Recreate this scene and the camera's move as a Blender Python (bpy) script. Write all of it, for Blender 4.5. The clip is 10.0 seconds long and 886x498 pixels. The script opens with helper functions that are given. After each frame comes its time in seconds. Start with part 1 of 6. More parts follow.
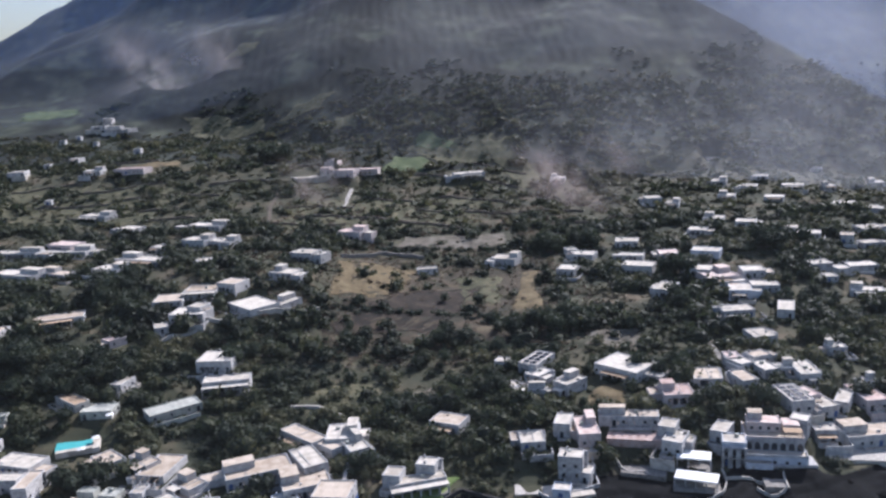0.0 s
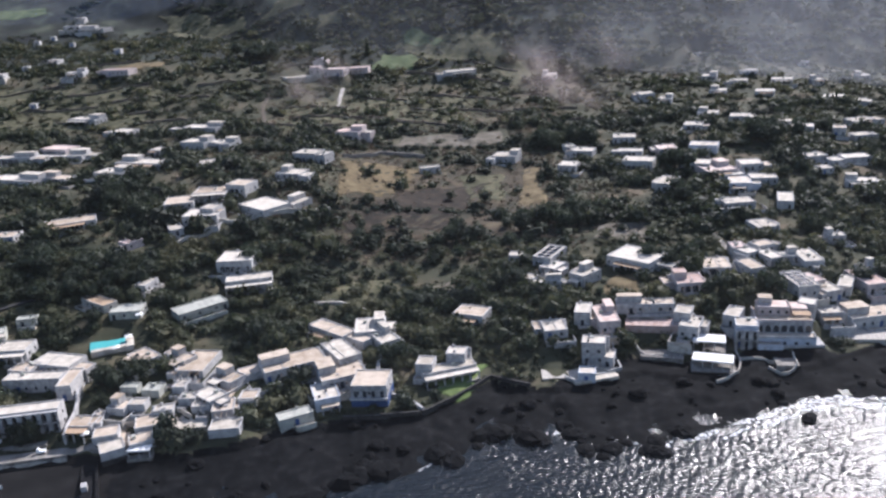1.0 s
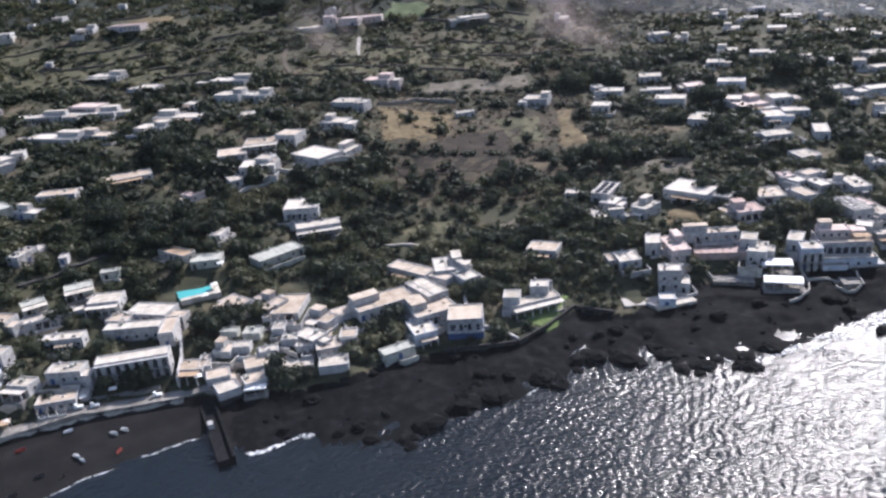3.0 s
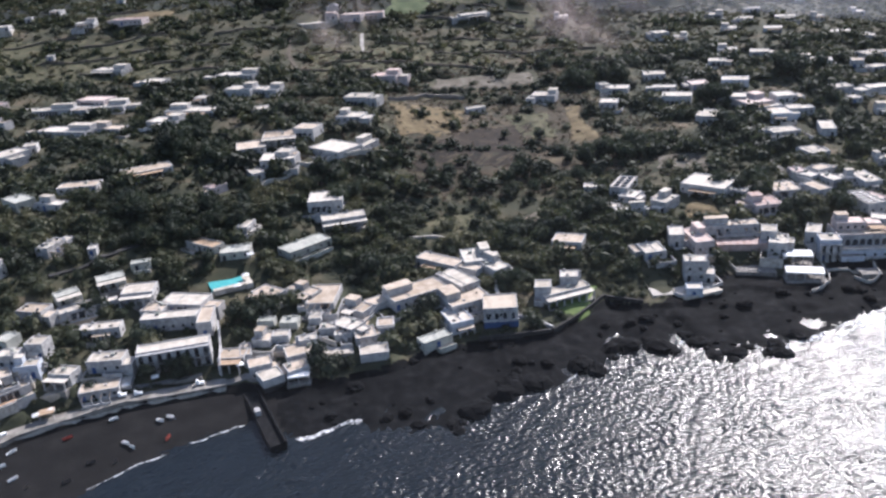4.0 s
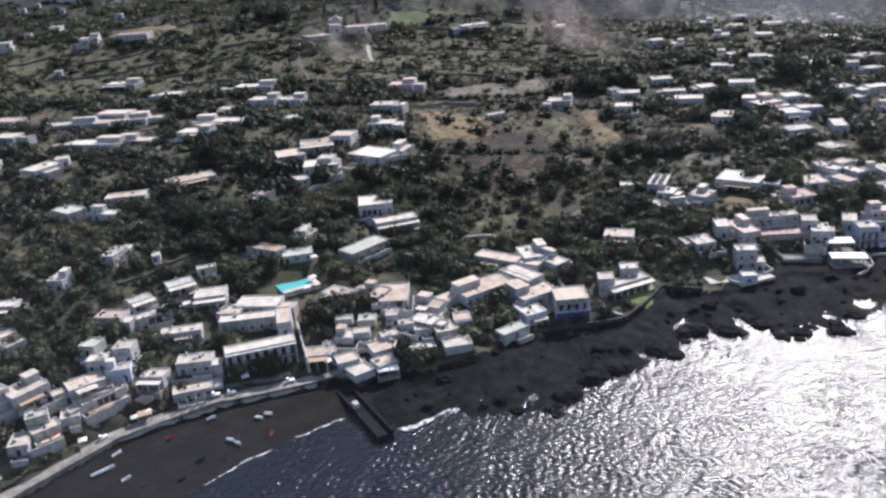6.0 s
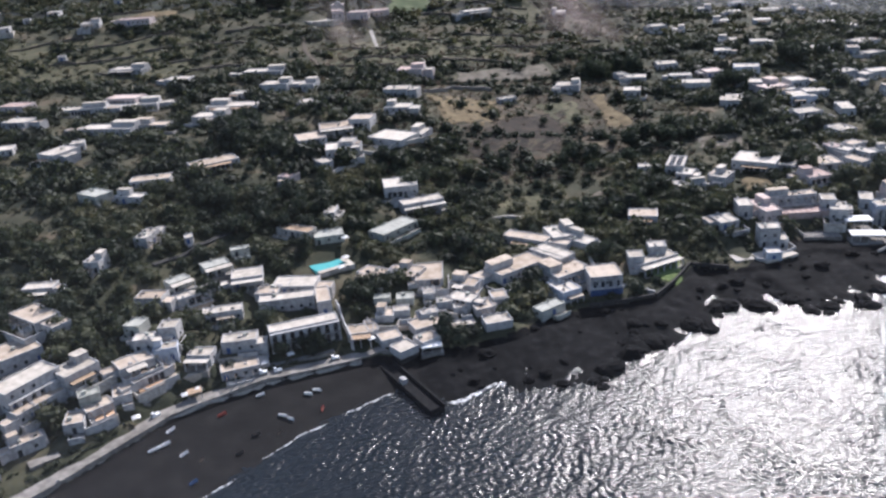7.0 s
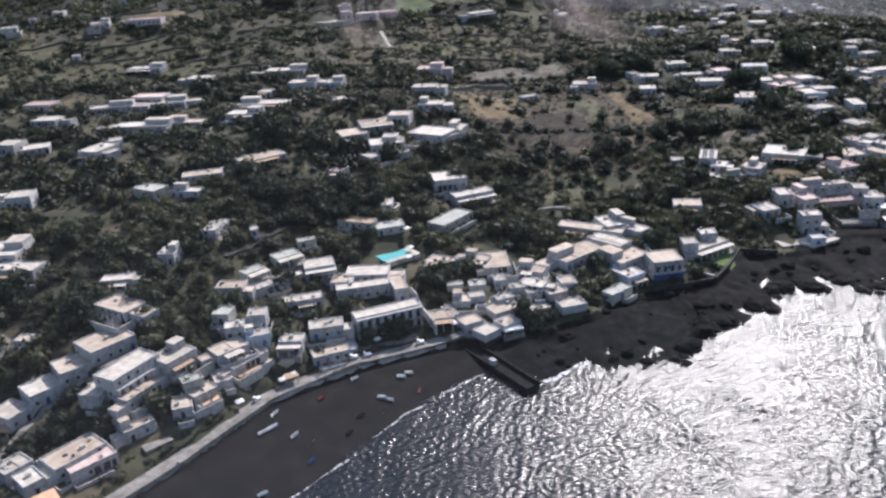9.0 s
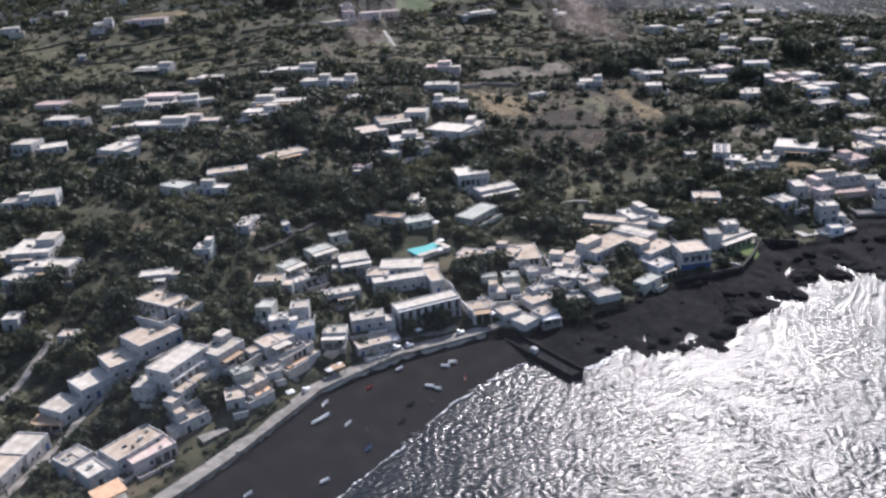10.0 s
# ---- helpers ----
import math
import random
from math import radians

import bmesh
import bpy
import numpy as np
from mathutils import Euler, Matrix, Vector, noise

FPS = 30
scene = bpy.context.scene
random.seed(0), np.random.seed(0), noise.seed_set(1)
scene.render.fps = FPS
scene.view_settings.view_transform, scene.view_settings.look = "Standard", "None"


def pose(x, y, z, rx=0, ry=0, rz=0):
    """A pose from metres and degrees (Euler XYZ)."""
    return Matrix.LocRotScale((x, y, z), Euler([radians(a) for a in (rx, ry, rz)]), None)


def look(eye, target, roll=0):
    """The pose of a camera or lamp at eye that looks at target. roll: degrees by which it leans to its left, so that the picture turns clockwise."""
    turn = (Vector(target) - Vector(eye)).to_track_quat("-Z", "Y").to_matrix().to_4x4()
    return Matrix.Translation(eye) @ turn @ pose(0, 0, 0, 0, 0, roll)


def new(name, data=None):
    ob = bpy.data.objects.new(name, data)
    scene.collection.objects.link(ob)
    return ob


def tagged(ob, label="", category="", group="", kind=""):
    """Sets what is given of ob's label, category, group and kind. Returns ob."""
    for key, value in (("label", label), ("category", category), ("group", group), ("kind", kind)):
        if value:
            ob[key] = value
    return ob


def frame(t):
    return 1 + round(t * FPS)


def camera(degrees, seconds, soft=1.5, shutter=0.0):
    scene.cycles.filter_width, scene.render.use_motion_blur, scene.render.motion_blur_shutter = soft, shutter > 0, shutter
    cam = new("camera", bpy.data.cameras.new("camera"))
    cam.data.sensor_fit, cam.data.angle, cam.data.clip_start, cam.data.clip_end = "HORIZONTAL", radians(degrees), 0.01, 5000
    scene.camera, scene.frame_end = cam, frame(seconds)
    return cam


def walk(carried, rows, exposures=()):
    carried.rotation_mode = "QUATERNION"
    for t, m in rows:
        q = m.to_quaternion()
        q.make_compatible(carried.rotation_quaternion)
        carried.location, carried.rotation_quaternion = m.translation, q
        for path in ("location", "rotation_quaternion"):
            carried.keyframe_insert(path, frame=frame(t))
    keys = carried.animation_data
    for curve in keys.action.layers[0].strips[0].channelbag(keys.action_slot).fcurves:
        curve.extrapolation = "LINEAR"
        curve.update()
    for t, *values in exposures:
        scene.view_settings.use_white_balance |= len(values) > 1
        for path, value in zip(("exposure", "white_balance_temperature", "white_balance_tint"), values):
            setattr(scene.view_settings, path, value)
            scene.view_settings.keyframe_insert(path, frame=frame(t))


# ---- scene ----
cam = camera(56.0, 10.0, soft=2.6)
METRES, EYE, TILT, LEAN, TURN = 216.0, 133.6, -12.0, 3.5, 0.0
ROWS = [
    (0.0, 0.0, 0.0, 0.0, 0.0, 0.0, -0.0),
    (0.5, -0.0427, -0.0143, -0.003, -1.08, -3.83, 0.7),
    (1.0, -0.0934, -0.0266, -0.0059, -2.39, -6.79, 0.84),
    (1.5, -0.1365, -0.039, -0.0077, -3.38, -8.26, 0.81),
    (2.0, -0.1873, -0.0482, -0.0108, -3.96, -9.05, 1.44),
    (2.5, -0.2323, -0.0565, -0.0133, -4.2, -9.81, 2.52),
    (4.0, -0.383, -0.0803, -0.0215, -6.89, -10.25, 2.3),
    (4.5, -0.4296, -0.0869, -0.0244, -7.66, -9.98, 2.57),
    (5.0, -0.483, -0.09, -0.0282, -8.58, -9.57, 2.89),
    (5.5, -0.5295, -0.0941, -0.0313, -9.47, -9.2, 3.23),
    (7.0, -0.6841, -0.1009, -0.0436, -12.18, -10.15, 3.44),
    (7.5, -0.7302, -0.0982, -0.0466, -12.95, -10.44, 3.67),
    (8.0, -0.7846, -0.1023, -0.0492, -13.75, -10.38, 3.73),
    (8.5, -0.8319, -0.0978, -0.0517, -14.54, -10.09, 3.7),
    (9.0, -0.8865, -0.0995, -0.0543, -15.46, -9.91, 3.55),
    (9.5, -0.9326, -0.0941, -0.0579, -16.28, -9.86, 3.56),
    (10.0, -0.9873, -0.0937, -0.0609, -17.17, -9.86, 3.87),
]
EXPOSURES = [(0.0, 0.64, 5700, 18), (0.5, 0.46, 5900, 18), (1.0, 0.71, 5850, 17.5), (1.5, 0.76, 5850, 17.5), (4.5, 0.76, 5900, 17.5), (7.0, 0.65, 5900, 17.5), (10.0, 0.60, 5900, 17.5)]
walk(cam, [(t, pose(0, 0, EYE, TILT, LEAN, TURN) @ pose(METRES * x, METRES * y, METRES * z, 90 + pitch, roll, yaw)) for t, x, y, z, yaw, pitch, roll in ROWS], exposures=EXPOSURES)

# ---- light: morning sun over the land, ahead and to the right ----
SUN_UP, SUN_TURN = 37.0, 37.0
world = bpy.data.worlds.new("sky")
scene.world = world
world.use_nodes = True
wn = world.node_tree.nodes
sky = wn.new("ShaderNodeTexSky")
sky.sky_type, sky.sun_disc = "NISHITA", False
sky.sun_elevation, sky.sun_rotation = radians(SUN_UP), radians(SUN_TURN)
sky.air_density, sky.dust_density = 1.2, 2.0
world.node_tree.links.new(sky.outputs[0], wn["Background"].inputs[0])
wn["Background"].inputs[1].default_value = 0.09
sun = new("sun", bpy.data.lights.new("sun", "SUN"))
sun.data.energy, sun.data.angle, sun.data.color = 4.7, radians(0.53), (1.0, 0.94, 0.85)
sun_dir = Vector((math.sin(radians(SUN_TURN)) * math.cos(radians(SUN_UP)), math.cos(radians(SUN_TURN)) * math.cos(radians(SUN_UP)), math.sin(radians(SUN_UP))))
sun.matrix_world = look(sun_dir * 400 + Vector((0, 300, 0)), (0, 300, 0))


# ---- materials ----
def material(name, tones, size=1.0, rough=0.9, bump=0.0, detail=5.0, fine=0.15, stretch=(1, 1, 1), island=0.0, spec=0.3, space="Object"):
    """A surface of two or more tones laid out by noise at a size in metres, with a finer grain, and a relief."""
    m = bpy.data.materials.new(name)
    m.use_nodes = True
    n, l = m.node_tree.nodes, m.node_tree.links
    b = n["Principled BSDF"]
    b.inputs["Roughness"].default_value = rough
    b.inputs["Specular IOR Level"].default_value = spec
    if space == "Object":
        co = n.new("ShaderNodeTexCoord").outputs["Object"]
    else:
        co = n.new("ShaderNodeNewGeometry").outputs["Position"]
    mp = n.new("ShaderNodeMapping")
    mp.inputs["Scale"].default_value = stretch
    l.new(co, mp.inputs[0])
    big, small = n.new("ShaderNodeTexNoise"), n.new("ShaderNodeTexNoise")
    big.inputs["Scale"].default_value, big.inputs["Detail"].default_value = 1 / size, detail
    small.inputs["Scale"].default_value, small.inputs["Detail"].default_value = 1 / fine, 3.0
    for t in (big, small):
        l.new(mp.outputs[0], t.inputs["Vector"])
    ramp = n.new("ShaderNodeValToRGB")
    e = ramp.color_ramp.elements
    while len(e) < len(tones):
        e.new(0.5)
    for i, c in enumerate(tones):
        e[i].position = 0.32 + 0.36 * i / max(1, len(tones) - 1)
        e[i].color = (*c, 1)
    fac = big.outputs["Fac"]
    if island:
        rnd = n.new("ShaderNodeNewGeometry").outputs["Random Per Island"]
        ob = n.new("ShaderNodeObjectInfo").outputs["Random"]
        s = n.new("ShaderNodeMath")
        s.operation = "ADD"
        l.new(rnd, s.inputs[0]), l.new(ob, s.inputs[1])
        mr = n.new("ShaderNodeMapRange")
        mr.inputs["From Max"].default_value = 2.0
        mr.inputs["To Min"].default_value, mr.inputs["To Max"].default_value = -island, island
        l.new(s.outputs[0], mr.inputs["Value"])
        ad = n.new("ShaderNodeMath")
        ad.operation = "ADD"
        l.new(fac, ad.inputs[0]), l.new(mr.outputs[0], ad.inputs[1])
        fac = ad.outputs[0]
    l.new(fac, ramp.inputs[0])
    mix = n.new("ShaderNodeMix")
    mix.data_type, mix.blend_type = "RGBA", "OVERLAY"
    mix.inputs[0].default_value = 0.45
    l.new(ramp.outputs[0], mix.inputs[6]), l.new(small.outputs["Fac"], mix.inputs[7])
    l.new(mix.outputs[2], b.inputs["Base Color"])
    if bump:
        bp = n.new("ShaderNodeBump")
        bp.inputs["Strength"].default_value, bp.inputs["Distance"].default_value = 0.8, bump
        l.new(big.outputs["Fac"], bp.inputs["Height"]), l.new(bp.outputs[0], b.inputs["Normal"])
    return m


# Wall tones kept below clean limewash, taking in the shade on fronts.
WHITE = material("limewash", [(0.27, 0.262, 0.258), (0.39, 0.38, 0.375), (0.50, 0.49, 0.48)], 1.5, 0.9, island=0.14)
ROOF_WHITE = material("limed roof", [(0.36, 0.32, 0.265), (0.48, 0.435, 0.37), (0.60, 0.55, 0.48)], 3.0, 0.92, island=0.24)
ROOF_TAN = material("tan screed roof", [(0.33, 0.265, 0.20), (0.43, 0.355, 0.28), (0.53, 0.45, 0.365)], 3.2, 0.92, island=0.24)
ROOF_PINK = material("pink screed roof", [(0.42, 0.30, 0.26), (0.54, 0.42, 0.37), (0.62, 0.52, 0.47)], 2.2, 0.92, island=0.2)
ROOF_RED = material("terracotta roof", [(0.26, 0.17, 0.145), (0.36, 0.255, 0.22), (0.45, 0.345, 0.31)], 1.8, 0.92, island=0.2)
ROOF_GREY = material("grey concrete roof", [(0.24, 0.25, 0.22), (0.36, 0.36, 0.32), (0.46, 0.46, 0.41)], 2.0, 0.92, island=0.2)
PINK = material("faded pink plaster", [(0.38, 0.32, 0.305), (0.48, 0.415, 0.40), (0.56, 0.50, 0.48)], 1.5, 0.9)
BLUEWASH = material("pale blue limewash", [(0.34, 0.37, 0.43), (0.46, 0.49, 0.55), (0.56, 0.58, 0.62)], 1.6, 0.88)
STONE = material("lava stone wall", [(0.10, 0.09, 0.085), (0.19, 0.175, 0.16), (0.30, 0.28, 0.25)], 0.7, 0.95, 0.05)
LAVA_WALL = material("dark lava block wall", [(0.018, 0.017, 0.017), (0.034, 0.032, 0.031), (0.06, 0.056, 0.052)], 0.8, 0.96, 0.06)
DRY_STONE = material("brown dry stone", [(0.06, 0.05, 0.042), (0.115, 0.095, 0.078), (0.19, 0.165, 0.135)], 1.1, 0.96, 0.08)
PALE_STONE = material("pale stone wall", [(0.28, 0.26, 0.23), (0.42, 0.39, 0.35), (0.52, 0.49, 0.44)], 0.9, 0.95, 0.05)
# Lane paving whose colour is lowered for the shade lying on it.
ASPHALT = material("lane paving toned for shade", [(0.022, 0.022, 0.023), (0.035, 0.034, 0.034), (0.055, 0.053, 0.05)], 1.6, 0.95, 0.03)
BARE_TRACK = material("trodden earth", [(0.07, 0.055, 0.042), (0.10, 0.082, 0.062), (0.14, 0.118, 0.09)], 1.4, 0.97, 0.05)
CONCRETE = material("worn concrete", [(0.14, 0.128, 0.114), (0.21, 0.195, 0.175), (0.29, 0.27, 0.245)], 2.5, 0.92, 0.02)
DARK_CONCRETE = material("wet dark concrete", [(0.005, 0.0055, 0.007), (0.009, 0.0095, 0.011), (0.018, 0.018, 0.019)], 1.5, 0.9, 0.04, spec=0.1)
REED = material("reed matting", [(0.26, 0.17, 0.10), (0.38, 0.27, 0.18), (0.50, 0.38, 0.27)], 0.6, 0.95, stretch=(1, 5, 1))
AWNING = material("white awning cloth", [(0.74, 0.73, 0.70), (0.82, 0.81, 0.79)], 1.5, 0.8)
ORANGE = material("orange awning cloth", [(0.52, 0.32, 0.19), (0.64, 0.43, 0.28)], 1.2, 0.85)
DARK_OPENING = material("dark pane and gallery shade", [(0.02, 0.022, 0.026), (0.045, 0.05, 0.06)], 0.5, 0.25, spec=0.5)
BLUE_PAINT = material("blue paint", [(0.03, 0.065, 0.17), (0.06, 0.11, 0.26)], 0.8, 0.6)
WOOD = material("weathered wood", [(0.13, 0.09, 0.06), (0.22, 0.16, 0.11)], 0.5, 0.8)
PANEL = material("solar panel", [(0.015, 0.02, 0.035), (0.03, 0.04, 0.06)], 0.5, 0.2, spec=0.6)
SOIL = material("scrubby soil", [(0.022, 0.026, 0.014), (0.038, 0.041, 0.022), (0.060, 0.058, 0.033), (0.090, 0.078, 0.048)], 14.0, 0.98, 0.3, 8.0, 1.2)
MOUNTAIN = material("volcano scrub", [(0.005, 0.008, 0.008), (0.008, 0.012, 0.010), (0.012, 0.017, 0.013), (0.018, 0.022, 0.017)], 40.0, 0.98, 0.0, 10.0, 5.0)
SAND = material("black beach sand", [(0.0062, 0.0062, 0.0066), (0.0094, 0.0092, 0.0096), (0.015, 0.0145, 0.0146)], 7.0, 0.95, 0.1, 6.0, 0.5, spec=0.12)
LAVA = material("black lava rock", [(0.0012, 0.0017, 0.0026), (0.0020, 0.0026, 0.0036), (0.0038, 0.0044, 0.0055), (0.011, 0.0114, 0.0125)], 3.0, 0.95, 0.2, 7.0, 0.4, spec=0.1)
DRY_GRASS = material("dry grass", [(0.080, 0.060, 0.030), (0.130, 0.098, 0.050), (0.185, 0.145, 0.080)], 5.0, 0.98, 0.2, 7.0, 0.5)
BARE_EARTH = material("bare brown earth", [(0.080, 0.068, 0.050), (0.125, 0.110, 0.085), (0.18, 0.162, 0.13)], 5.0, 0.98, 0.2, 7.0, 0.5)
BROWN_SLOPE = material("brown dry slope", [(0.026, 0.027, 0.016), (0.048, 0.041, 0.026), (0.066, 0.050, 0.032), (0.105, 0.084, 0.050)], 8.0, 0.98, 0.3, 7.0, 0.8)
MEADOW = material("olive meadow", [(0.050, 0.052, 0.026), (0.080, 0.078, 0.042), (0.125, 0.112, 0.066)], 5.0, 0.98, 0.2, 7.0, 0.5)
LAWN = material("watered lawn", [(0.075, 0.115, 0.035), (0.115, 0.16, 0.05), (0.16, 0.20, 0.075)], 3.0, 0.98, 0.1, 7.0, 0.4)
BURNT = material("scorched earth", [(0.010, 0.009, 0.007), (0.018, 0.014, 0.010), (0.030, 0.022, 0.015), (0.05, 0.036, 0.024)], 6.0, 0.98, 0.25, 7.0, 0.7)
GREEN_FIELD = material("green terrace grass", [(0.045, 0.065, 0.028), (0.070, 0.095, 0.040), (0.11, 0.13, 0.065)], 8.0, 0.98, 0.2, 7.0, 0.8)


def cover(m, tones, size):
    """Lays open olive ground over a soil where the mesh's own land cover says so, with an uneven edge."""
    n, l = m.node_tree.nodes, m.node_tree.links
    b = n["Principled BSDF"]
    under = b.inputs["Base Color"].links[0].from_socket
    pos = n.new("ShaderNodeNewGeometry").outputs["Position"]
    at = n.new("ShaderNodeAttribute")
    at.attribute_name = "cover"
    edge, hue = n.new("ShaderNodeTexNoise"), n.new("ShaderNodeTexNoise")
    edge.inputs["Scale"].default_value, edge.inputs["Detail"].default_value = 0.3, 5.0
    hue.inputs["Scale"].default_value, hue.inputs["Detail"].default_value = 1 / size, 7.0
    l.new(pos, edge.inputs["Vector"]), l.new(pos, hue.inputs["Vector"])
    ramp = n.new("ShaderNodeValToRGB")
    e = ramp.color_ramp.elements
    while len(e) < len(tones):
        e.new(0.5)
    for i, c in enumerate(tones):
        e[i].position, e[i].color = 0.34 + 0.32 * i / (len(tones) - 1), (*c, 1)
    l.new(hue.outputs["Fac"], ramp.inputs[0])
    ad, mr, mix = n.new("ShaderNodeMath"), n.new("ShaderNodeMapRange"), n.new("ShaderNodeMix")
    ad.operation = "ADD"
    l.new(at.outputs["Fac"], ad.inputs[0]), l.new(edge.outputs["Fac"], ad.inputs[1])
    mr.inputs["From Min"].default_value, mr.inputs["From Max"].default_value = 0.75, 1.15
    l.new(ad.outputs[0], mr.inputs["Value"])
    mix.data_type = "RGBA"
    l.new(mr.outputs[0], mix.inputs[0]), l.new(under, mix.inputs[6]), l.new(ramp.outputs[0], mix.inputs[7]), l.new(mix.outputs[2], b.inputs["Base Color"])


def ragged(m):
    """A patch of ground whose rim breaks up into the scrub round it."""
    m = m.copy()
    n, l = m.node_tree.nodes, m.node_tree.links
    b, out = n["Principled BSDF"], n["Material Output"]
    at, no = n.new("ShaderNodeAttribute"), n.new("ShaderNodeTexNoise")
    at.attribute_name = "rim"
    no.inputs["Scale"].default_value, no.inputs["Detail"].default_value = 0.22, 6.0
    l.new(n.new("ShaderNodeNewGeometry").outputs["Position"], no.inputs["Vector"])
    ad, mr, tr, mix = n.new("ShaderNodeMath"), n.new("ShaderNodeMapRange"), n.new("ShaderNodeBsdfTransparent"), n.new("ShaderNodeMixShader")
    ad.operation = "ADD"
    l.new(at.outputs["Fac"], ad.inputs[0]), l.new(no.outputs["Fac"], ad.inputs[1])
    mr.inputs["From Min"].default_value, mr.inputs["From Max"].default_value = 0.62, 0.86
    l.new(ad.outputs[0], mr.inputs["Value"]), l.new(mr.outputs[0], mix.inputs[0])
    l.new(tr.outputs[0], mix.inputs[1]), l.new(b.outputs[0], mix.inputs[2]), l.new(mix.outputs[0], out.inputs["Surface"])
    return m


cover(SOIL, [(0.028, 0.034, 0.020), (0.048, 0.050, 0.029), (0.074, 0.066, 0.040), (0.118, 0.092, 0.060)], 20.0)
cover(MOUNTAIN, [(0.006, 0.010, 0.009), (0.011, 0.016, 0.013), (0.026, 0.034, 0.024), (0.060, 0.068, 0.046)], 26.0)
DRY_GRASS, BARE_EARTH, BROWN_SLOPE, MEADOW, GREEN_FIELD, BURNT, LAWN = (ragged(q) for q in (DRY_GRASS, BARE_EARTH, BROWN_SLOPE, MEADOW, GREEN_FIELD, BURNT, LAWN))


def leaf_material(name, tones):
    """Leaves that let some of the light from behind through."""
    m = material(name, tones, 20.0, 0.7, detail=6.0, island=0.13, space="Position")
    n, l = m.node_tree.nodes, m.node_tree.links
    b, out = n["Principled BSDF"], n["Material Output"]
    tl, mix = n.new("ShaderNodeBsdfTranslucent"), n.new("ShaderNodeMixShader")
    l.new(b.inputs["Base Color"].links[0].from_socket, tl.inputs["Color"])
    mix.inputs[0].default_value = 0.35
    l.new(b.outputs[0], mix.inputs[1]), l.new(tl.outputs[0], mix.inputs[2]), l.new(mix.outputs[0], out.inputs["Surface"])
    return m


LEAF = leaf_material("dark maquis leaves", [(0.017, 0.024, 0.015), (0.034, 0.044, 0.024), (0.058, 0.067, 0.035), (0.100, 0.098, 0.052)])
LEAF_DRY = leaf_material("olive and broom leaves", [(0.046, 0.05, 0.029), (0.092, 0.089, 0.052), (0.148, 0.132, 0.082)])
LEAF_BROWN = leaf_material("dry brown scrub", [(0.075, 0.058, 0.04), (0.12, 0.092, 0.062), (0.17, 0.135, 0.09)])
LEAF_DARK = leaf_material("dark tree leaves", [(0.018, 0.027, 0.019), (0.032, 0.044, 0.027), (0.05, 0.064, 0.038)])
CYPRESS = leaf_material("cypress leaves", [(0.012, 0.022, 0.014), (0.028, 0.042, 0.024)])
BARK = material("bark", [(0.06, 0.045, 0.035), (0.12, 0.095, 0.075)], 0.4, 0.95)
BOAT_WHITE = material("white boat paint", [(0.80, 0.80, 0.79), (0.90, 0.90, 0.89)], 0.8, 0.45)
BOAT_RED = material("red boat paint", [(0.30, 0.05, 0.04), (0.42, 0.09, 0.07)], 0.8, 0.5)
BOAT_BLUE = material("blue boat paint", [(0.06, 0.13, 0.28), (0.10, 0.20, 0.38)], 0.8, 0.5)
RUBBER = material("dark boat hull", [(0.03, 0.03, 0.032), (0.07, 0.07, 0.07)], 0.6, 0.6)
TILE = material("turquoise pool basin", [(0.06, 0.34, 0.35), (0.09, 0.42, 0.42)], 1.0, 0.4)


def water_material():
    m = bpy.data.materials.new("sea water")
    m.use_nodes = True
    n, l = m.node_tree.nodes, m.node_tree.links
    b = n["Principled BSDF"]
    b.inputs["Base Color"].default_value = (0.006, 0.010, 0.014, 1)
    b.inputs["IOR"].default_value = 1.33
    b.inputs["Roughness"].default_value = 0.20
    b.inputs["Specular IOR Level"].default_value = 0.40
    pos = n.new("ShaderNodeNewGeometry").outputs["Position"]
    h = None
    for size, amount, turn, squeeze in ((2.2, 0.10, 34, 2.0), (0.75, 0.15, 16, 1.6)):
        mp, t, k = n.new("ShaderNodeMapping"), n.new("ShaderNodeTexNoise"), n.new("ShaderNodeMath")
        mp.inputs["Rotation"].default_value = (0, 0, radians(turn))
        mp.inputs["Scale"].default_value = (1 / size, squeeze / size, 1 / size)
        t.inputs["Scale"].default_value, t.inputs["Detail"].default_value = 1.0, 2.0
        k.operation = "MULTIPLY_ADD"
        k.inputs[1].default_value = amount
        l.new(pos, mp.inputs[0]), l.new(mp.outputs[0], t.inputs["Vector"]), l.new(t.outputs["Fac"], k.inputs[0])
        if h is None:
            k.inputs[2].default_value = 0
        else:
            l.new(h, k.inputs[2])
        h = k.outputs[0]
    bp = n.new("ShaderNodeBump")
    bp.inputs["Strength"].default_value, bp.inputs["Distance"].default_value = 1.0, 1.3
    l.new(h, bp.inputs["Height"]), l.new(bp.outputs[0], b.inputs["Normal"])
    return m


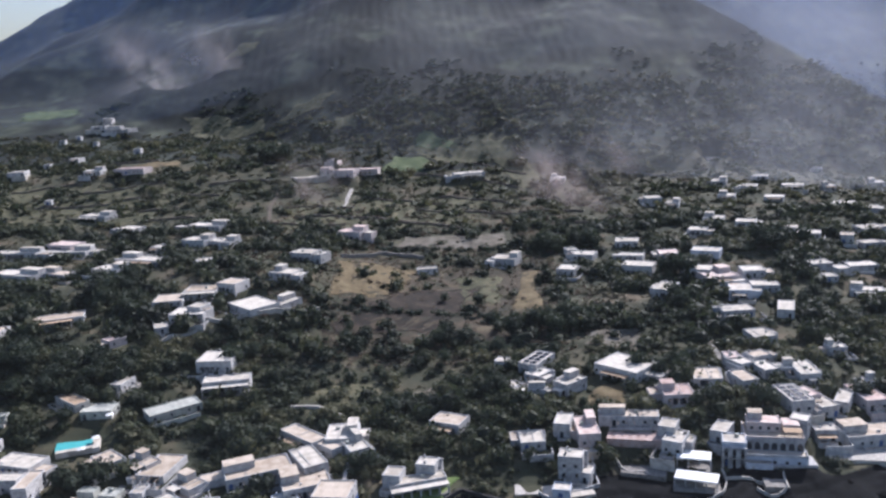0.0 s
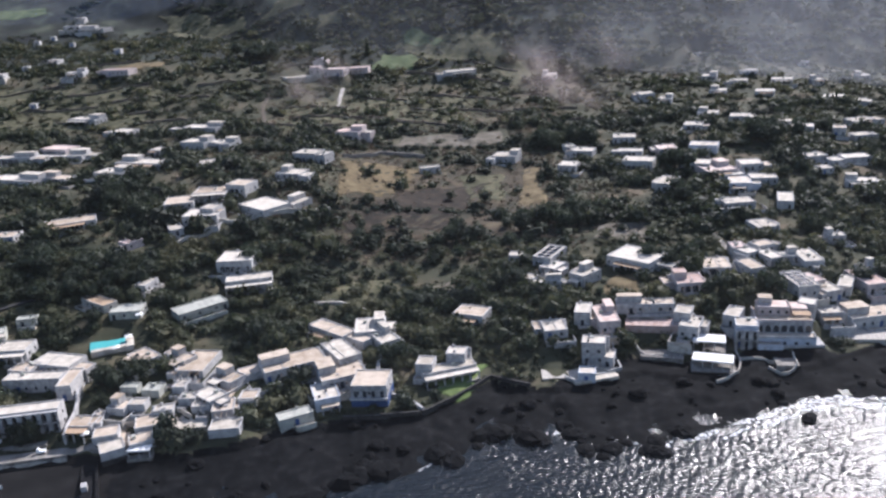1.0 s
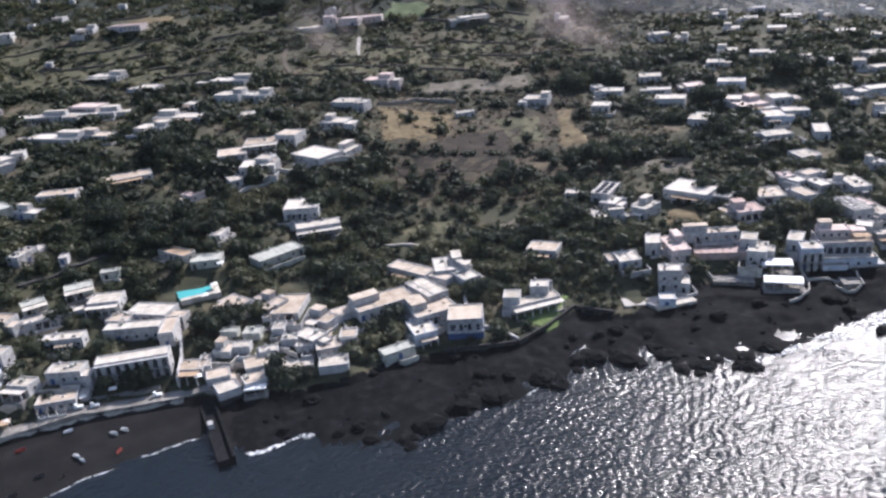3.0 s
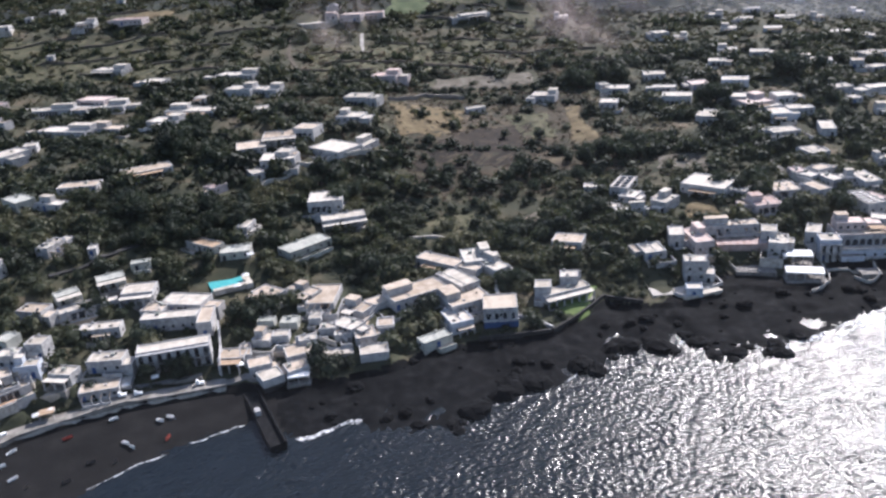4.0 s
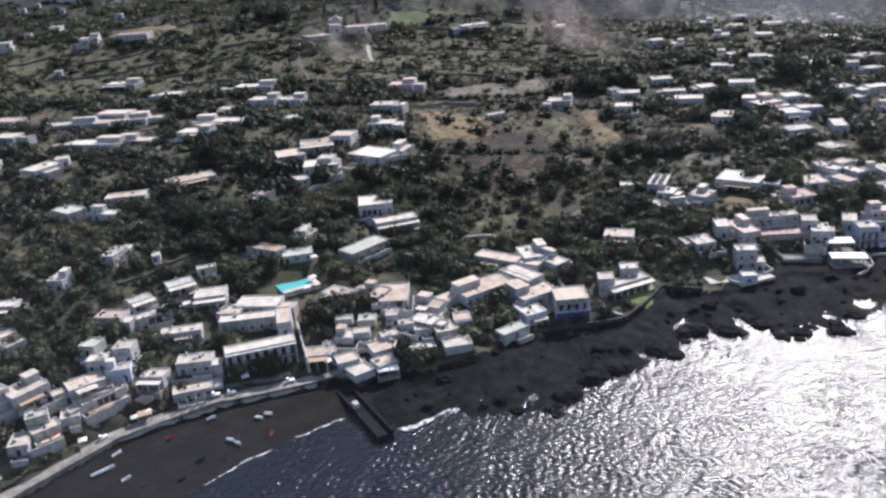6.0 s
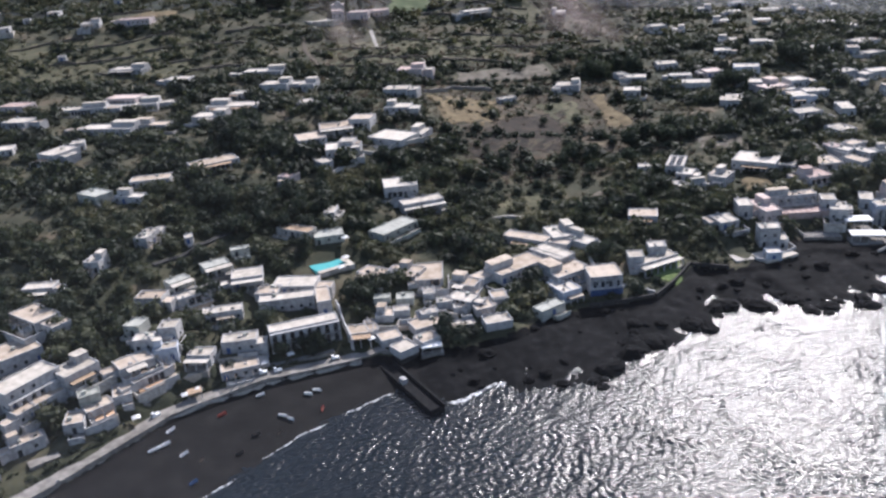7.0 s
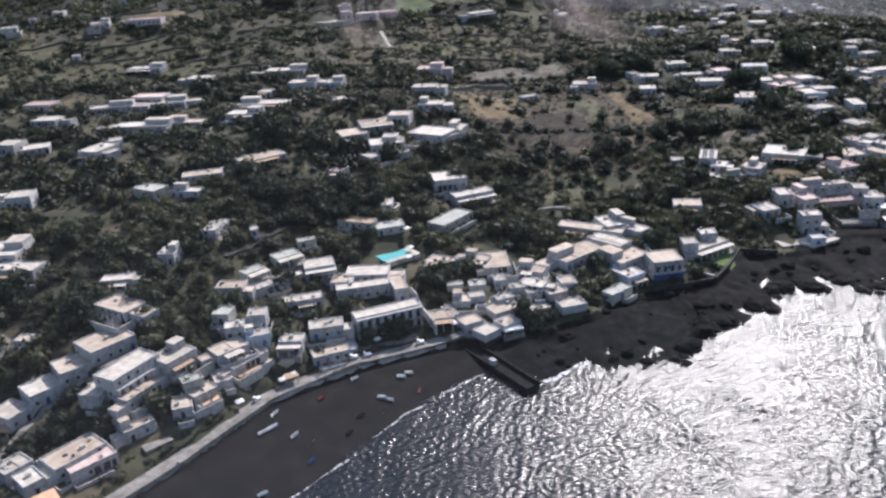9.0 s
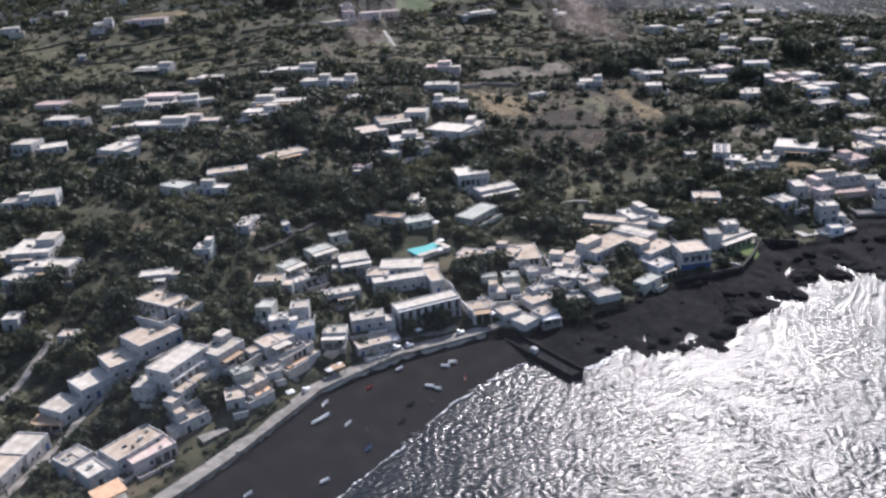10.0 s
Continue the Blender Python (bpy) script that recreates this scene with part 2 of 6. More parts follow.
def foam_material():
    """Foam that breaks up into lace towards its edges."""
    m = material("sea foam", [(0.62, 0.64, 0.66), (0.84, 0.85, 0.86)], 1.0, 0.7)
    n, l = m.node_tree.nodes, m.node_tree.links
    b, out = n["Principled BSDF"], n["Material Output"]
    t, k, tr, mix = n.new("ShaderNodeTexNoise"), n.new("ShaderNodeMapRange"), n.new("ShaderNodeBsdfTransparent"), n.new("ShaderNodeMixShader")
    t.inputs["Scale"].default_value, t.inputs["Detail"].default_value = 0.9, 6.0
    k.inputs["From Min"].default_value, k.inputs["From Max"].default_value = 0.40, 0.62
    l.new(n.new("ShaderNodeNewGeometry").outputs["Position"], t.inputs["Vector"])
    l.new(t.outputs["Fac"], k.inputs["Value"]), l.new(k.outputs[0], mix.inputs[0])
    l.new(tr.outputs[0], mix.inputs[1]), l.new(b.outputs[0], mix.inputs[2]), l.new(mix.outputs[0], out.inputs["Surface"])
    return m


SEA, FOAM = water_material(), foam_material()


# ---- mesh helpers ----
def mesh_of(name, verts, faces, mats=(), index=None, smooth_faces=False):
    """A mesh from arrays: verts n x 3, faces n x 3 or n x 4."""
    me = bpy.data.meshes.new(name)
    verts, faces = np.asarray(verts, np.float32), np.asarray(faces, np.int32)
    k = faces.shape[1]
    me.vertices.add(len(verts)), me.loops.add(faces.size), me.polygons.add(len(faces))
    me.vertices.foreach_set("co", verts.ravel())
    me.loops.foreach_set("vertex_index", faces.ravel())
    me.polygons.foreach_set("loop_start", np.arange(0, faces.size, k, dtype=np.int32))
    me.polygons.foreach_set("use_smooth", np.full(len(faces), smooth_faces, bool))
    for m in mats:
        me.materials.append(m)
    if index is not None:
        me.polygons.foreach_set("material_index", np.asarray(index, np.int32))
    me.update(calc_edges=True)
    me.validate()
    return me


BOX_F = ((0, 3, 2, 1), (4, 5, 6, 7), (0, 1, 5, 4), (1, 2, 6, 5), (2, 3, 7, 6), (3, 0, 4, 7))


def boxes(name, rows, mat):
    """One mesh of boxes; each row: middle x, y, low z, size x, y, z, and a taper of the top."""
    v, f = [], []
    for x, y, z, sx, sy, sz, *tp in rows:
        k, t = len(v), tp[0] if tp else 1.0
        for zz, s in ((z, 1.0), (z + sz, t)):
            v += [(x - sx / 2 * s, y - sy / 2 * s, zz), (x + sx / 2 * s, y - sy / 2 * s, zz), (x + sx / 2 * s, y + sy / 2 * s, zz), (x - sx / 2 * s, y + sy / 2 * s, zz)]
        f += [tuple(i + k for i in q) for q in BOX_F]
    return mesh_of(name, v, f, [mat])


def part(name, me, parent, at=None, label=""):
    """One mesh object under a thing or a part."""
    ob = new(name, me)
    ob.parent = parent
    if at is not None:
        ob.matrix_basis = at
    if label:
        ob["label"] = label
    return ob


def thing(name, label, category, at, group="", kind=""):
    ob = new(name)
    ob.matrix_basis = at
    return tagged(ob, label, category, group, kind)


# ---- ground shape ----
SHORE_X = (-420, -260, -195, -176, -154, -136, -122, -113, -108, -102, -95, -91, -88, -81, -63, -56, -48, -40, -37, -29, -22, -15, -5, 3, 6, 10, 15.5, 19, 21, 25, 30, 36, 40.5, 46, 53, 74, 96, 117, 150, 240, 420)
SHORE_Y = (0, 105, 153, 166, 183, 192, 197.5, 188, 185, 186.5, 190.5, 192.5, 183.5, 183.5, 181, 190, 196, 201.5, 194.5, 194, 202, 203, 213, 214, 211, 205, 213, 209.5, 199.5, 197, 203.5, 202.5, 195.5, 201.5, 202.5, 211, 218, 216, 226, 262, 330)
EDGE_X = (-420, -280, -236, -218, -192, -177, -160, -132, -120, -105, -97, -80, -69, -50, -26, -15, -1, 10, 22, 38, 46, 57, 75, 92, 98, 112, 130, 160, 240, 420)
EDGE_Y = (30, 130, 164, 177, 200, 206, 211, 214, 212, 212, 210, 212, 220, 222, 221, 229, 240, 233, 230, 234, 238, 233, 229, 240, 231, 236, 244, 252, 285, 350)


def smooth(a, b, t):
    t = np.clip((t - a) / (b - a), 0, 1)
    return t * t * (3 - 2 * t)


def ripple(x, y, size, seed):
    """Smooth rolling value between about -1 and 1, at a size in metres."""
    a, b = x / size, y / size
    v = 0
    for k in range(4):
        t = seed * 1.7 + k * 2.399
        v = v + np.sin((a * np.cos(t) + b * np.sin(t)) * (1.7 + 0.6 * k) + 3.1 * seed + 2 * np.sin((b * np.cos(t) - a * np.sin(t)) * 1.3 + seed + k)) / 2.6
    return v


def shore_y(x):
    """The water's edge: smooth along the beach, jagged along the lava."""
    j = smooth(-108, -100, x)
    return np.interp(x, SHORE_X, SHORE_Y) + j * (0.9 * ripple(x, 0.0 * x, 2.6, 1) + 0.7 * ripple(x, 0.0 * x, 1.1, 4))


SWELLS = (
    (-2.2, -2.9, -0.1, 1.1, 6.2, 3.0, 0.0),
    (6.3, 2.8, -7.1, 0.3, 2.2, 0.2, 0.0),
    (-1.7, 2.5, 9.3, -6.1, -2.0, 4.7, 1.7),
    (-4.4, 0.8, -5.7, -5.6, 0.8, 4.4, -0.3),
    (-5.4, -3.7, -2.1, -5.6, -5.5, -1.1, 0.5),
    (5.3, 2.1, -3.8, -2.0, -3.0, 2.9, 0.1),
)


def swells(x, y):
    """Spurs and hollows of the slope: soft mounds on a staggered grid."""
    v = 0.0
    for j, row in enumerate(SWELLS):
        for i, up in enumerate(row):
            v = v + up * np.exp(-((x + 270 - 90 * i - 45 * (j % 2)) / 62) ** 2 - ((y - 250 - 75 * j) / 62) ** 2)
    return v * smooth(4, 40, y - np.interp(x, EDGE_X, EDGE_Y))


def hill(x, y):
    """The village slope, the knoll over the bay's west end, and the volcano."""
    u, v = x / 100, np.maximum((y - 220) / 100, -0.3)
    u2 = np.clip(u, -5, 5)
    v = np.where(v > 6.2, 6.2 + 0.12 * (v - 6.2), v)
    h = 2.65 - 2.62 * u2 + 15.49 * v - 0.72 * u2 * np.minimum(v, 6) - 0.28 * np.minimum(v, 8) ** 2 - 0.34 * u2 * u2
    h = h + 9 * np.exp(-((x + 222) / 55) ** 2 - ((y - 255) / 60) ** 2)
    h = h + 9 * np.exp(-((x - 5) / 120) ** 2 - ((y - 690) / 70) ** 2)
    h = h + swells(x, y) + 5.2 * np.exp(-((x + 236) / 26) ** 2 - ((y - 229) / 26) ** 2) * smooth(4, 20, y - np.interp(x, EDGE_X, EDGE_Y))
    r = np.hypot(x - 300, y - 2150)
    ang = np.arctan2(y - 2150, x - 300)
    c = 900 - 0.545 * r - 22 * smooth(0, 280, x) * smooth(1300, 900, y)
    c = c + (12 * np.sin(ang * 23 + 1) + 8 * np.sin(ang * 41 + r / 160) + 10 * ripple(x, y, 90, 2)) * smooth(650, 1000, y)
    k = 30.0
    m = np.maximum(h, c)
    return m + k * np.log(np.exp((h - m) / k) + np.exp((c - m) / k)) * smooth(700, 1000, y)


def ground_z(x, y):
    x, y = np.asarray(x, float), np.asarray(y, float)
    ys, ye = shore_y(x), np.interp(x, EDGE_X, EDGE_Y)
    land = np.maximum(hill(x, y), 3.6 + 0.04 * np.maximum(y - ye, 0))
    near = 3.6 + smooth(0, 26, y - ye) * (land - 3.6)
    s = np.clip((y - ys) / np.maximum(ye - ys, 1), 0, 1)
    sand = 2.0 * s
    rough = ripple(x, y, 9.0, 1) + 0.6 * ripple(x, y, 3.7, 5) * ripple(x, y, 13, 8) + 0.35 * ripple(x, y, 2.3, 6) * ripple(x, y, 5, 2)
    rock = 2.6 * s ** 1.15 + 0.7 * rough * smooth(0.0, 0.25, s) * smooth(1.0, 0.8, s)
    shelf = sand + (rock - sand) * smooth(-122, -106, x)
    sea = np.maximum(-0.12 * (ys - y), -4) 
    z = np.where(y > ye, near, np.where(y > ys, shelf, sea))
    return z


# ---- houses ----
HOUSES = []
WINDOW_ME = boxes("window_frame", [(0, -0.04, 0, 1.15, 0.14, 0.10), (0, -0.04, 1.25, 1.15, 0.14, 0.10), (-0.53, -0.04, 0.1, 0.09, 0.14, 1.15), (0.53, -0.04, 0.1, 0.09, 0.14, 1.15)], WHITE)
PANE_ME = boxes("pane", [(0, -0.01, 0.1, 0.98, 0.06, 1.15)], DARK_OPENING)
DOOR_ME = boxes("door", [(0, -0.03, 0, 1.15, 0.10, 2.15)], DARK_OPENING)
BLUE_DOOR_ME = boxes("door", [(0, -0.03, 0, 1.25, 0.10, 2.2)], BLUE_PAINT)
KINDS = {
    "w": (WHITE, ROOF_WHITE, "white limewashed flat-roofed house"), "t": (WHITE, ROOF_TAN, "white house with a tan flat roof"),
    "p": (PINK, ROOF_PINK, "faded pink flat-roofed house"), "r": (PINK, ROOF_RED, "pinkish house with a terracotta roof"),
    # Dark tone of panes and doors, also painted for shade in galleries.
    "g": (ROOF_GREY, ROOF_GREY, "grey weathered flat-roofed house"), "b": (PALE_STONE, REED, "low stone hut under a brown reed roof"),
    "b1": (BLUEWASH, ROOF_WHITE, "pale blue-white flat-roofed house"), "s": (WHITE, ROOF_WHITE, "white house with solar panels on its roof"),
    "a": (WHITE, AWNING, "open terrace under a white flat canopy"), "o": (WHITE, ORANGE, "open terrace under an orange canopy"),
    "n": (WHITE, REED, "open terrace under a brown reed canopy"),
}


def window(house, x, y, z, turn):
    w = part("window", WINDOW_ME, house, pose(x, y, z, 0, 0, turn))
    part("pane", PANE_ME, w)


def canopy(x, y, z, w, d, h, turn, kind):
    """An open terrace roof on posts."""
    _, roof, label = KINDS[kind]
    ob = thing("canopy", label, "canopy", pose(x, y, z, 0, 0, turn), "canopies")
    part("cover", boxes("cover", [(0, 0, h - 0.18, w, d, 0.18)], roof), ob)
    part("valance", boxes("valance", [(0, -d / 2 - 0.05, h - 0.45, w, 0.06, 0.4)], roof), ob)
    k = max(2, int(w / 3.2) + 1)
    for s in (-1, 1):
        for j in range(k):
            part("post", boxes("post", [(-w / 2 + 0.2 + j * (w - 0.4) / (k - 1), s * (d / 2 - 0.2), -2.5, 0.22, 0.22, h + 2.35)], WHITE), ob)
    part("floor_slab", boxes("floor_slab", [(0, 0, -2.5, w + 0.6, d + 0.8, 2.6)], CONCRETE), ob)


def arcade(w, d, h):
    """Arches on piers along the front, one row a storey, with dark panels painted behind as the gallery's shade."""
    v, f, idx = [], [], []
    k = max(3, round(w / 3.0))
    step = w / k

    def quad(a, b, c, e, m):
        n = len(v)
        v.extend((a, b, c, e))
        f.append((n, n + 1, n + 2, n + 3)), idx.append(m)

    for z0 in ([0.0, 3.5] if h > 6.5 else [0.0]):
        top = min(z0 + 3.4, h - 0.1)
        y0, y1 = -d / 2 - 1.3, -d / 2 - 0.05
        for j in range(k):
            x0, x1 = -w / 2 + j * step, -w / 2 + (j + 1) * step
            r = (step - 1.35) / 2
            mid, spring = (x0 + x1) / 2, top - 0.35 - r
            quad((x0, y0, z0 - 2), (mid - r, y0, z0 - 2), (mid - r, y0, spring), (x0, y0, spring), 0)
            quad((mid + r, y0, z0 - 2), (x1, y0, z0 - 2), (x1, y0, spring), (mid + r, y0, spring), 0)
            for i in range(8):
                a0, a1 = math.pi - math.pi * i / 8, math.pi - math.pi * (i + 1) / 8
                p0, p1 = (mid + r * math.cos(a0), spring + r * math.sin(a0)), (mid + r * math.cos(a1), spring + r * math.sin(a1))
                e0, e1 = x0 + (x1 - x0) * i / 8, x0 + (x1 - x0) * (i + 1) / 8
                quad((p0[0], y0, p0[1]), (p1[0], y0, p1[1]), (e1, y0, top), (e0, y0, top), 0)
                quad((p0[0], y0, p0[1]), (p0[0], y1, p0[1]), (p1[0], y1, p1[1]), (p1[0], y0, p1[1]), 0)
            quad((x0, y0, spring), (mid - r, y0, spring), (mid - r, y0, spring + 0.01), (x0, y0, top), 0)
            quad((mid + r, y0, spring), (x1, y0, spring), (x1, y0, top), (mid + r, y0, spring + 0.01), 0)
            quad((mid - r, y0, z0 - 2), (mid - r, y1, z0 - 2), (mid - r, y1, spring), (mid - r, y0, spring), 0)
            quad((mid + r, y1, z0 - 2), (mid + r, y0, z0 - 2), (mid + r, y0, spring), (mid + r, y1, spring), 0)
            # Dark panel on the back wall paints the gallery's shade.
            quad((mid - r * 0.9, y1, z0), (mid + r * 0.9, y1, z0), (mid + r * 0.9, y1, spring + r * 0.5), (mid - r * 0.9, y1, spring + r * 0.5), 1)
        quad((-w / 2, y0, top), (w / 2, y0, top), (w / 2, y1, top), (-w / 2, y1, top), 0)
        quad((-w / 2, y0, z0 - 0.1), (w / 2, y0, z0 - 0.1), (w / 2, y1, z0 - 0.1), (-w / 2, y1, z0 - 0.1), 0)
        for sx in (-w / 2, w / 2):
            quad((sx, y0, z0 - 2), (sx, y1, z0 - 2), (sx, y1, top), (sx, y0, top), 0)
    return mesh_of("arcade", v, f, [WHITE, DARK_OPENING], idx)


def sea_villa(x, y, z, turn):
    """A villa in three steps over the rocks: a basement terrace, a row of arches, and a pink upper storey with a roof room."""
    HOUSES.append((x, y, 20, 18, turn, z))
    ob = thing("villa", "large stepped white and pink villa with arches above lava rocks", "house", pose(x, y, z, 0, 0, turn), "houses of the village")
    base = part("basement", boxes("basement", [(0, 0.5, -4.5, 19.5, 17.5, 7.5), (-5.0, -9.4, -4.5, 8.0, 2.6, 6.2)], BLUEWASH), ob, None, "blue-grey limewashed basement")
    part("terrace", boxes("terrace", [(0, -5.9, 3.0, 18.9, 4.1, 0.10)], ROOF_TAN), base)
    part("terrace_parapet", boxes("terrace_parapet", [(0, -8.12, 3.0, 19.5, 0.26, 0.75), (-9.62, -5.9, 3.0, 0.26, 4.2, 0.75), (9.62, -5.9, 3.0, 0.26, 4.2, 0.75)], WHITE), base)
    part("lower_landing", boxes("lower_landing", [(-5.0, -9.4, 1.7, 7.6, 2.2, 0.08)], CONCRETE), base)
    for q in range(5):
        window(ob, -7.4 + 3.6 * q, -8.25, 0.5, 0)
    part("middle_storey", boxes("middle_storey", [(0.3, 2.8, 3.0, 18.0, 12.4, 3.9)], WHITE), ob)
    n = 7
    for q in range(n):
        ax = 0.3 - 9.0 + (q + 0.5) * 18.0 / n
        pts = [(ax - 0.85, 3.15), (ax + 0.85, 3.15)] + [(ax + 0.85 * math.cos(k * math.pi / 8), 4.75 + 0.85 * math.sin(k * math.pi / 8)) for k in range(9)]
        m = len(pts)
        v = [(a, -3.46, b) for a, b in pts] + [(a, -3.30, b) for a, b in pts]
        # Dark slab on the wall in place of the shade inside an arch.
        part("arch", mesh_of("arch", v, [(0, k, k + 1) for k in range(1, m - 1)] + [t for k in range(m) for t in ((k, (k + 1) % m + m, (k + 1) % m), (k, k + m, (k + 1) % m + m))], [DARK_OPENING]), ob, None, "dark arched slab painted as the shade of an archway")
        part("pier", boxes("pier", [(ax - 18.0 / n / 2, -3.6, 3.1, 0.5, 0.4, 3.5)], WHITE), ob)
    part("roof_terrace", boxes("roof_terrace", [(0.3, 2.8, 6.9, 17.4, 11.8, 0.12)], ROOF_TAN), ob)
    part("roof_parapet", boxes("roof_parapet", [(0.3, -3.27, 6.9, 18.0, 0.26, 0.7), (-8.57, 2.8, 6.9, 0.26, 11.9, 0.7), (9.17, 2.8, 6.9, 0.26, 11.9, 0.7)], PINK), ob)
    up = part("upper_storey", boxes("upper_storey", [(-2.2, 5.6, 6.9, 10.4, 7.0, 2.7), (6.2, 5.4, 6.9, 5.2, 6.0, 2.4)], PINK), ob, None, "faded pink upper storey")
    part("upper_roof", boxes("upper_roof", [(-2.2, 5.6, 9.6, 9.9, 6.5, 0.10), (6.2, 5.4, 9.3, 4.8, 5.6, 0.10)], ROOF_PINK), up)
    part("upper_parapet", boxes("upper_parapet", [(-2.2, 2.2, 9.6, 10.4, 0.22, 0.5), (-7.3, 5.6, 9.6, 0.22, 6.6, 0.5), (2.9, 5.6, 9.6, 0.22, 6.6, 0.5)], PINK), up)
    for q in range(4):
        window(ob, -6.0 + 2.6 * q, 2.1, 7.5, 0)
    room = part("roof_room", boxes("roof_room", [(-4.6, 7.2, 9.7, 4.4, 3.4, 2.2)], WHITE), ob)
    part("roof_room_top", boxes("roof_room_top", [(-4.6, 7.2, 11.9, 4.7, 3.7, 0.14)], ROOF_TAN), room)
    part("pergola", boxes("pergola", [(6.0, -1.0, 9.1, 5.6, 3.6, 0.10)] + [(6.0 + a, -1.0 + b, 7.0, 0.16, 0.16, 2.1) for a in (-2.6, 2.6) for b in (-1.6, 1.6)], REED), ob, None, "reed-covered pergola on the roof terrace")


def house(x, y, z, w, d, h, turn, kind="w", extra=""):
    HOUSES.append((x, y, w, d, turn, z))
    if kind in ("a", "o", "n"):
        return canopy(x, y, z, w, d, h, turn, kind)
    wall, roof, label = KINDS[kind]
    rng = random.Random(int(x * 7 + y * 13))
    ob = thing("house", label, "house", pose(x, y, z, 0, 0, turn), "houses of the village")
    t = 0.28
    p = h + 0.32
    rows = [(0, -d / 2 + t / 2, -4.5, w, t, p + 4.5, 1.0), (0, d / 2 - t / 2, -4.5, w, t, p + 4.5, 1.0),
            (-w / 2 + t / 2, 0, -4.5, t, d - 2 * t, p + 4.5, 1.0), (w / 2 - t / 2, 0, -4.5, t, d - 2 * t, p + 4.5, 1.0)]
    part("wall", boxes("wall", rows, wall), ob)
    part("roof", boxes("roof", [(0, 0, h - 0.25, w - 2 * t, d - 2 * t, 0.25)], roof), ob)
    floors = [0.0] if h < 5 else [0.0, 3.1]
    n = max(1, int(w / 3.0))
    for zf in floors:
        door = rng.randrange(n) if zf == 0 else -1
        for j in range(n):
            wx = -w / 2 + (j + 0.5) * w / n + rng.uniform(-0.3, 0.3)
            if h - zf < 2.7:
                continue
            if j == door:
                part("door", BLUE_DOOR_ME if kind == "b1" or rng.random() < 0.25 else DOOR_ME, ob, pose(wx, -d / 2, zf, 0, 0, 0))
            elif rng.random() < 0.8:
                window(ob, wx, -d / 2, zf + 0.95, 0)
        m = max(1, int(d / 3.6))
        for j in range(m):
            if rng.random() < 0.6 and h - zf > 2.6:
                window(ob, w / 2, -d / 2 + (j + 0.5) * d / m, zf + 0.95, 90)
            if rng.random() < 0.4 and h - zf > 2.6:
                window(ob, -w / 2, -d / 2 + (j + 0.5) * d / m, zf + 0.95, -90)
    # yard wall, chimney and water tank
    if y < 470 and rng.random() < 0.6 and not extra:
        yw, yd = w * rng.uniform(0.5, 0.9), rng.uniform(2.0, 3.4)
        yx = rng.choice((-1, 1)) * (w - yw) / 2
        part("patio", boxes("patio", [(yx, -d / 2 - yd / 2, -3, yw, yd, 3.08)], CONCRETE if rng.random() < 0.5 else ROOF_TAN), ob)
        part("patio_wall", boxes("patio_wall", [(yx, -d / 2 - yd, -3, yw, 0.25, 3.75), (yx - yw / 2, -d / 2 - yd / 2, -3, 0.25, yd, 3.75)], wall), ob)
    # lower and higher side blocks, terraces and pergolas
    if not extra and kind in ("w", "t", "p", "b1", "s", "r") and w > 6:
        if rng.random() < 0.6:
            aw, ad, ah = w * rng.uniform(0.28, 0.5), d * rng.uniform(0.5, 0.8), h * rng.uniform(0.62, 0.82)
            sx = rng.choice((-1, 1))
            ax, ay = sx * (w / 2 + aw / 2 - 0.6), rng.uniform(-0.25, 0.25) * d
            an = part("annex", boxes("annex", [(ax, ay, -4.5, aw, ad, ah + 4.5)], wall), ob)
            part("annex_roof", boxes("annex_roof", [(ax + 0.3 * sx, ay, ah, aw - 0.9, ad - 0.5, 0.06)], rng.choice((ROOF_WHITE, ROOF_TAN, roof))), an)
            part("annex_parapet", boxes("annex_parapet", [(ax, ay - ad / 2 + 0.1, ah, aw, 0.2, 0.28), (ax + sx * (aw / 2 - 0.1), ay, ah, 0.2, ad - 0.4, 0.28), (ax, ay + ad / 2 - 0.1, ah, aw, 0.2, 0.28)], wall), an)
        if h < 5 and rng.random() < 0.28:
            aw, ad = w * rng.uniform(0.3, 0.5), d * rng.uniform(0.4, 0.6)
            ax = rng.choice((-1, 1)) * (w / 2 - aw / 2 - 0.3)
            up = part("upper_room", boxes("upper_room", [(ax, d / 2 - ad / 2 - 0.3, h, aw, ad, 2.4)], wall), ob)
            part("upper_roof", boxes("upper_roof", [(ax, d / 2 - ad / 2 - 0.3, h + 2.4, aw + 0.15, ad + 0.15, 0.14)], roof), up)
        if w > 8 and rng.random() < 0.45:
            gw, gx = w * rng.uniform(0.3, 0.5), rng.uniform(-0.2, 0.2) * w
            # Dark slab painted for a gallery's shade; no opening is cut.
            lo = part("loggia", boxes("loggia", [(gx, -d / 2 - 0.03, 0.1, gw, 0.12, 2.3)], DARK_OPENING), ob, None, "dark slab painted as the shade of an open gallery")
            for q in range(int(gw / 1.8) + 1):
                part("pillar", boxes("pillar", [(gx - gw / 2 + q * gw / max(1, int(gw / 1.8)), -d / 2 - 0.15, 0, 0.32, 0.3, 2.45)], wall), lo)
        if rng.random() < 0.4:
            lw, lo_y = w * rng.uniform(0.6, 1.2), rng.uniform(3.5, 6.0)
            side = rng.choice((-1, 1))
            part("garden_wall", boxes("garden_wall", [(side * w * 0.25, -d / 2 - lo_y, -3, lw, 0.3, 3.7), (side * (w * 0.25 + lw / 2), -d / 4 - lo_y / 2, -3, 0.3, d / 2 + lo_y, 3.8)], rng.choice((wall, PALE_STONE))), ob)
        near = y < 330
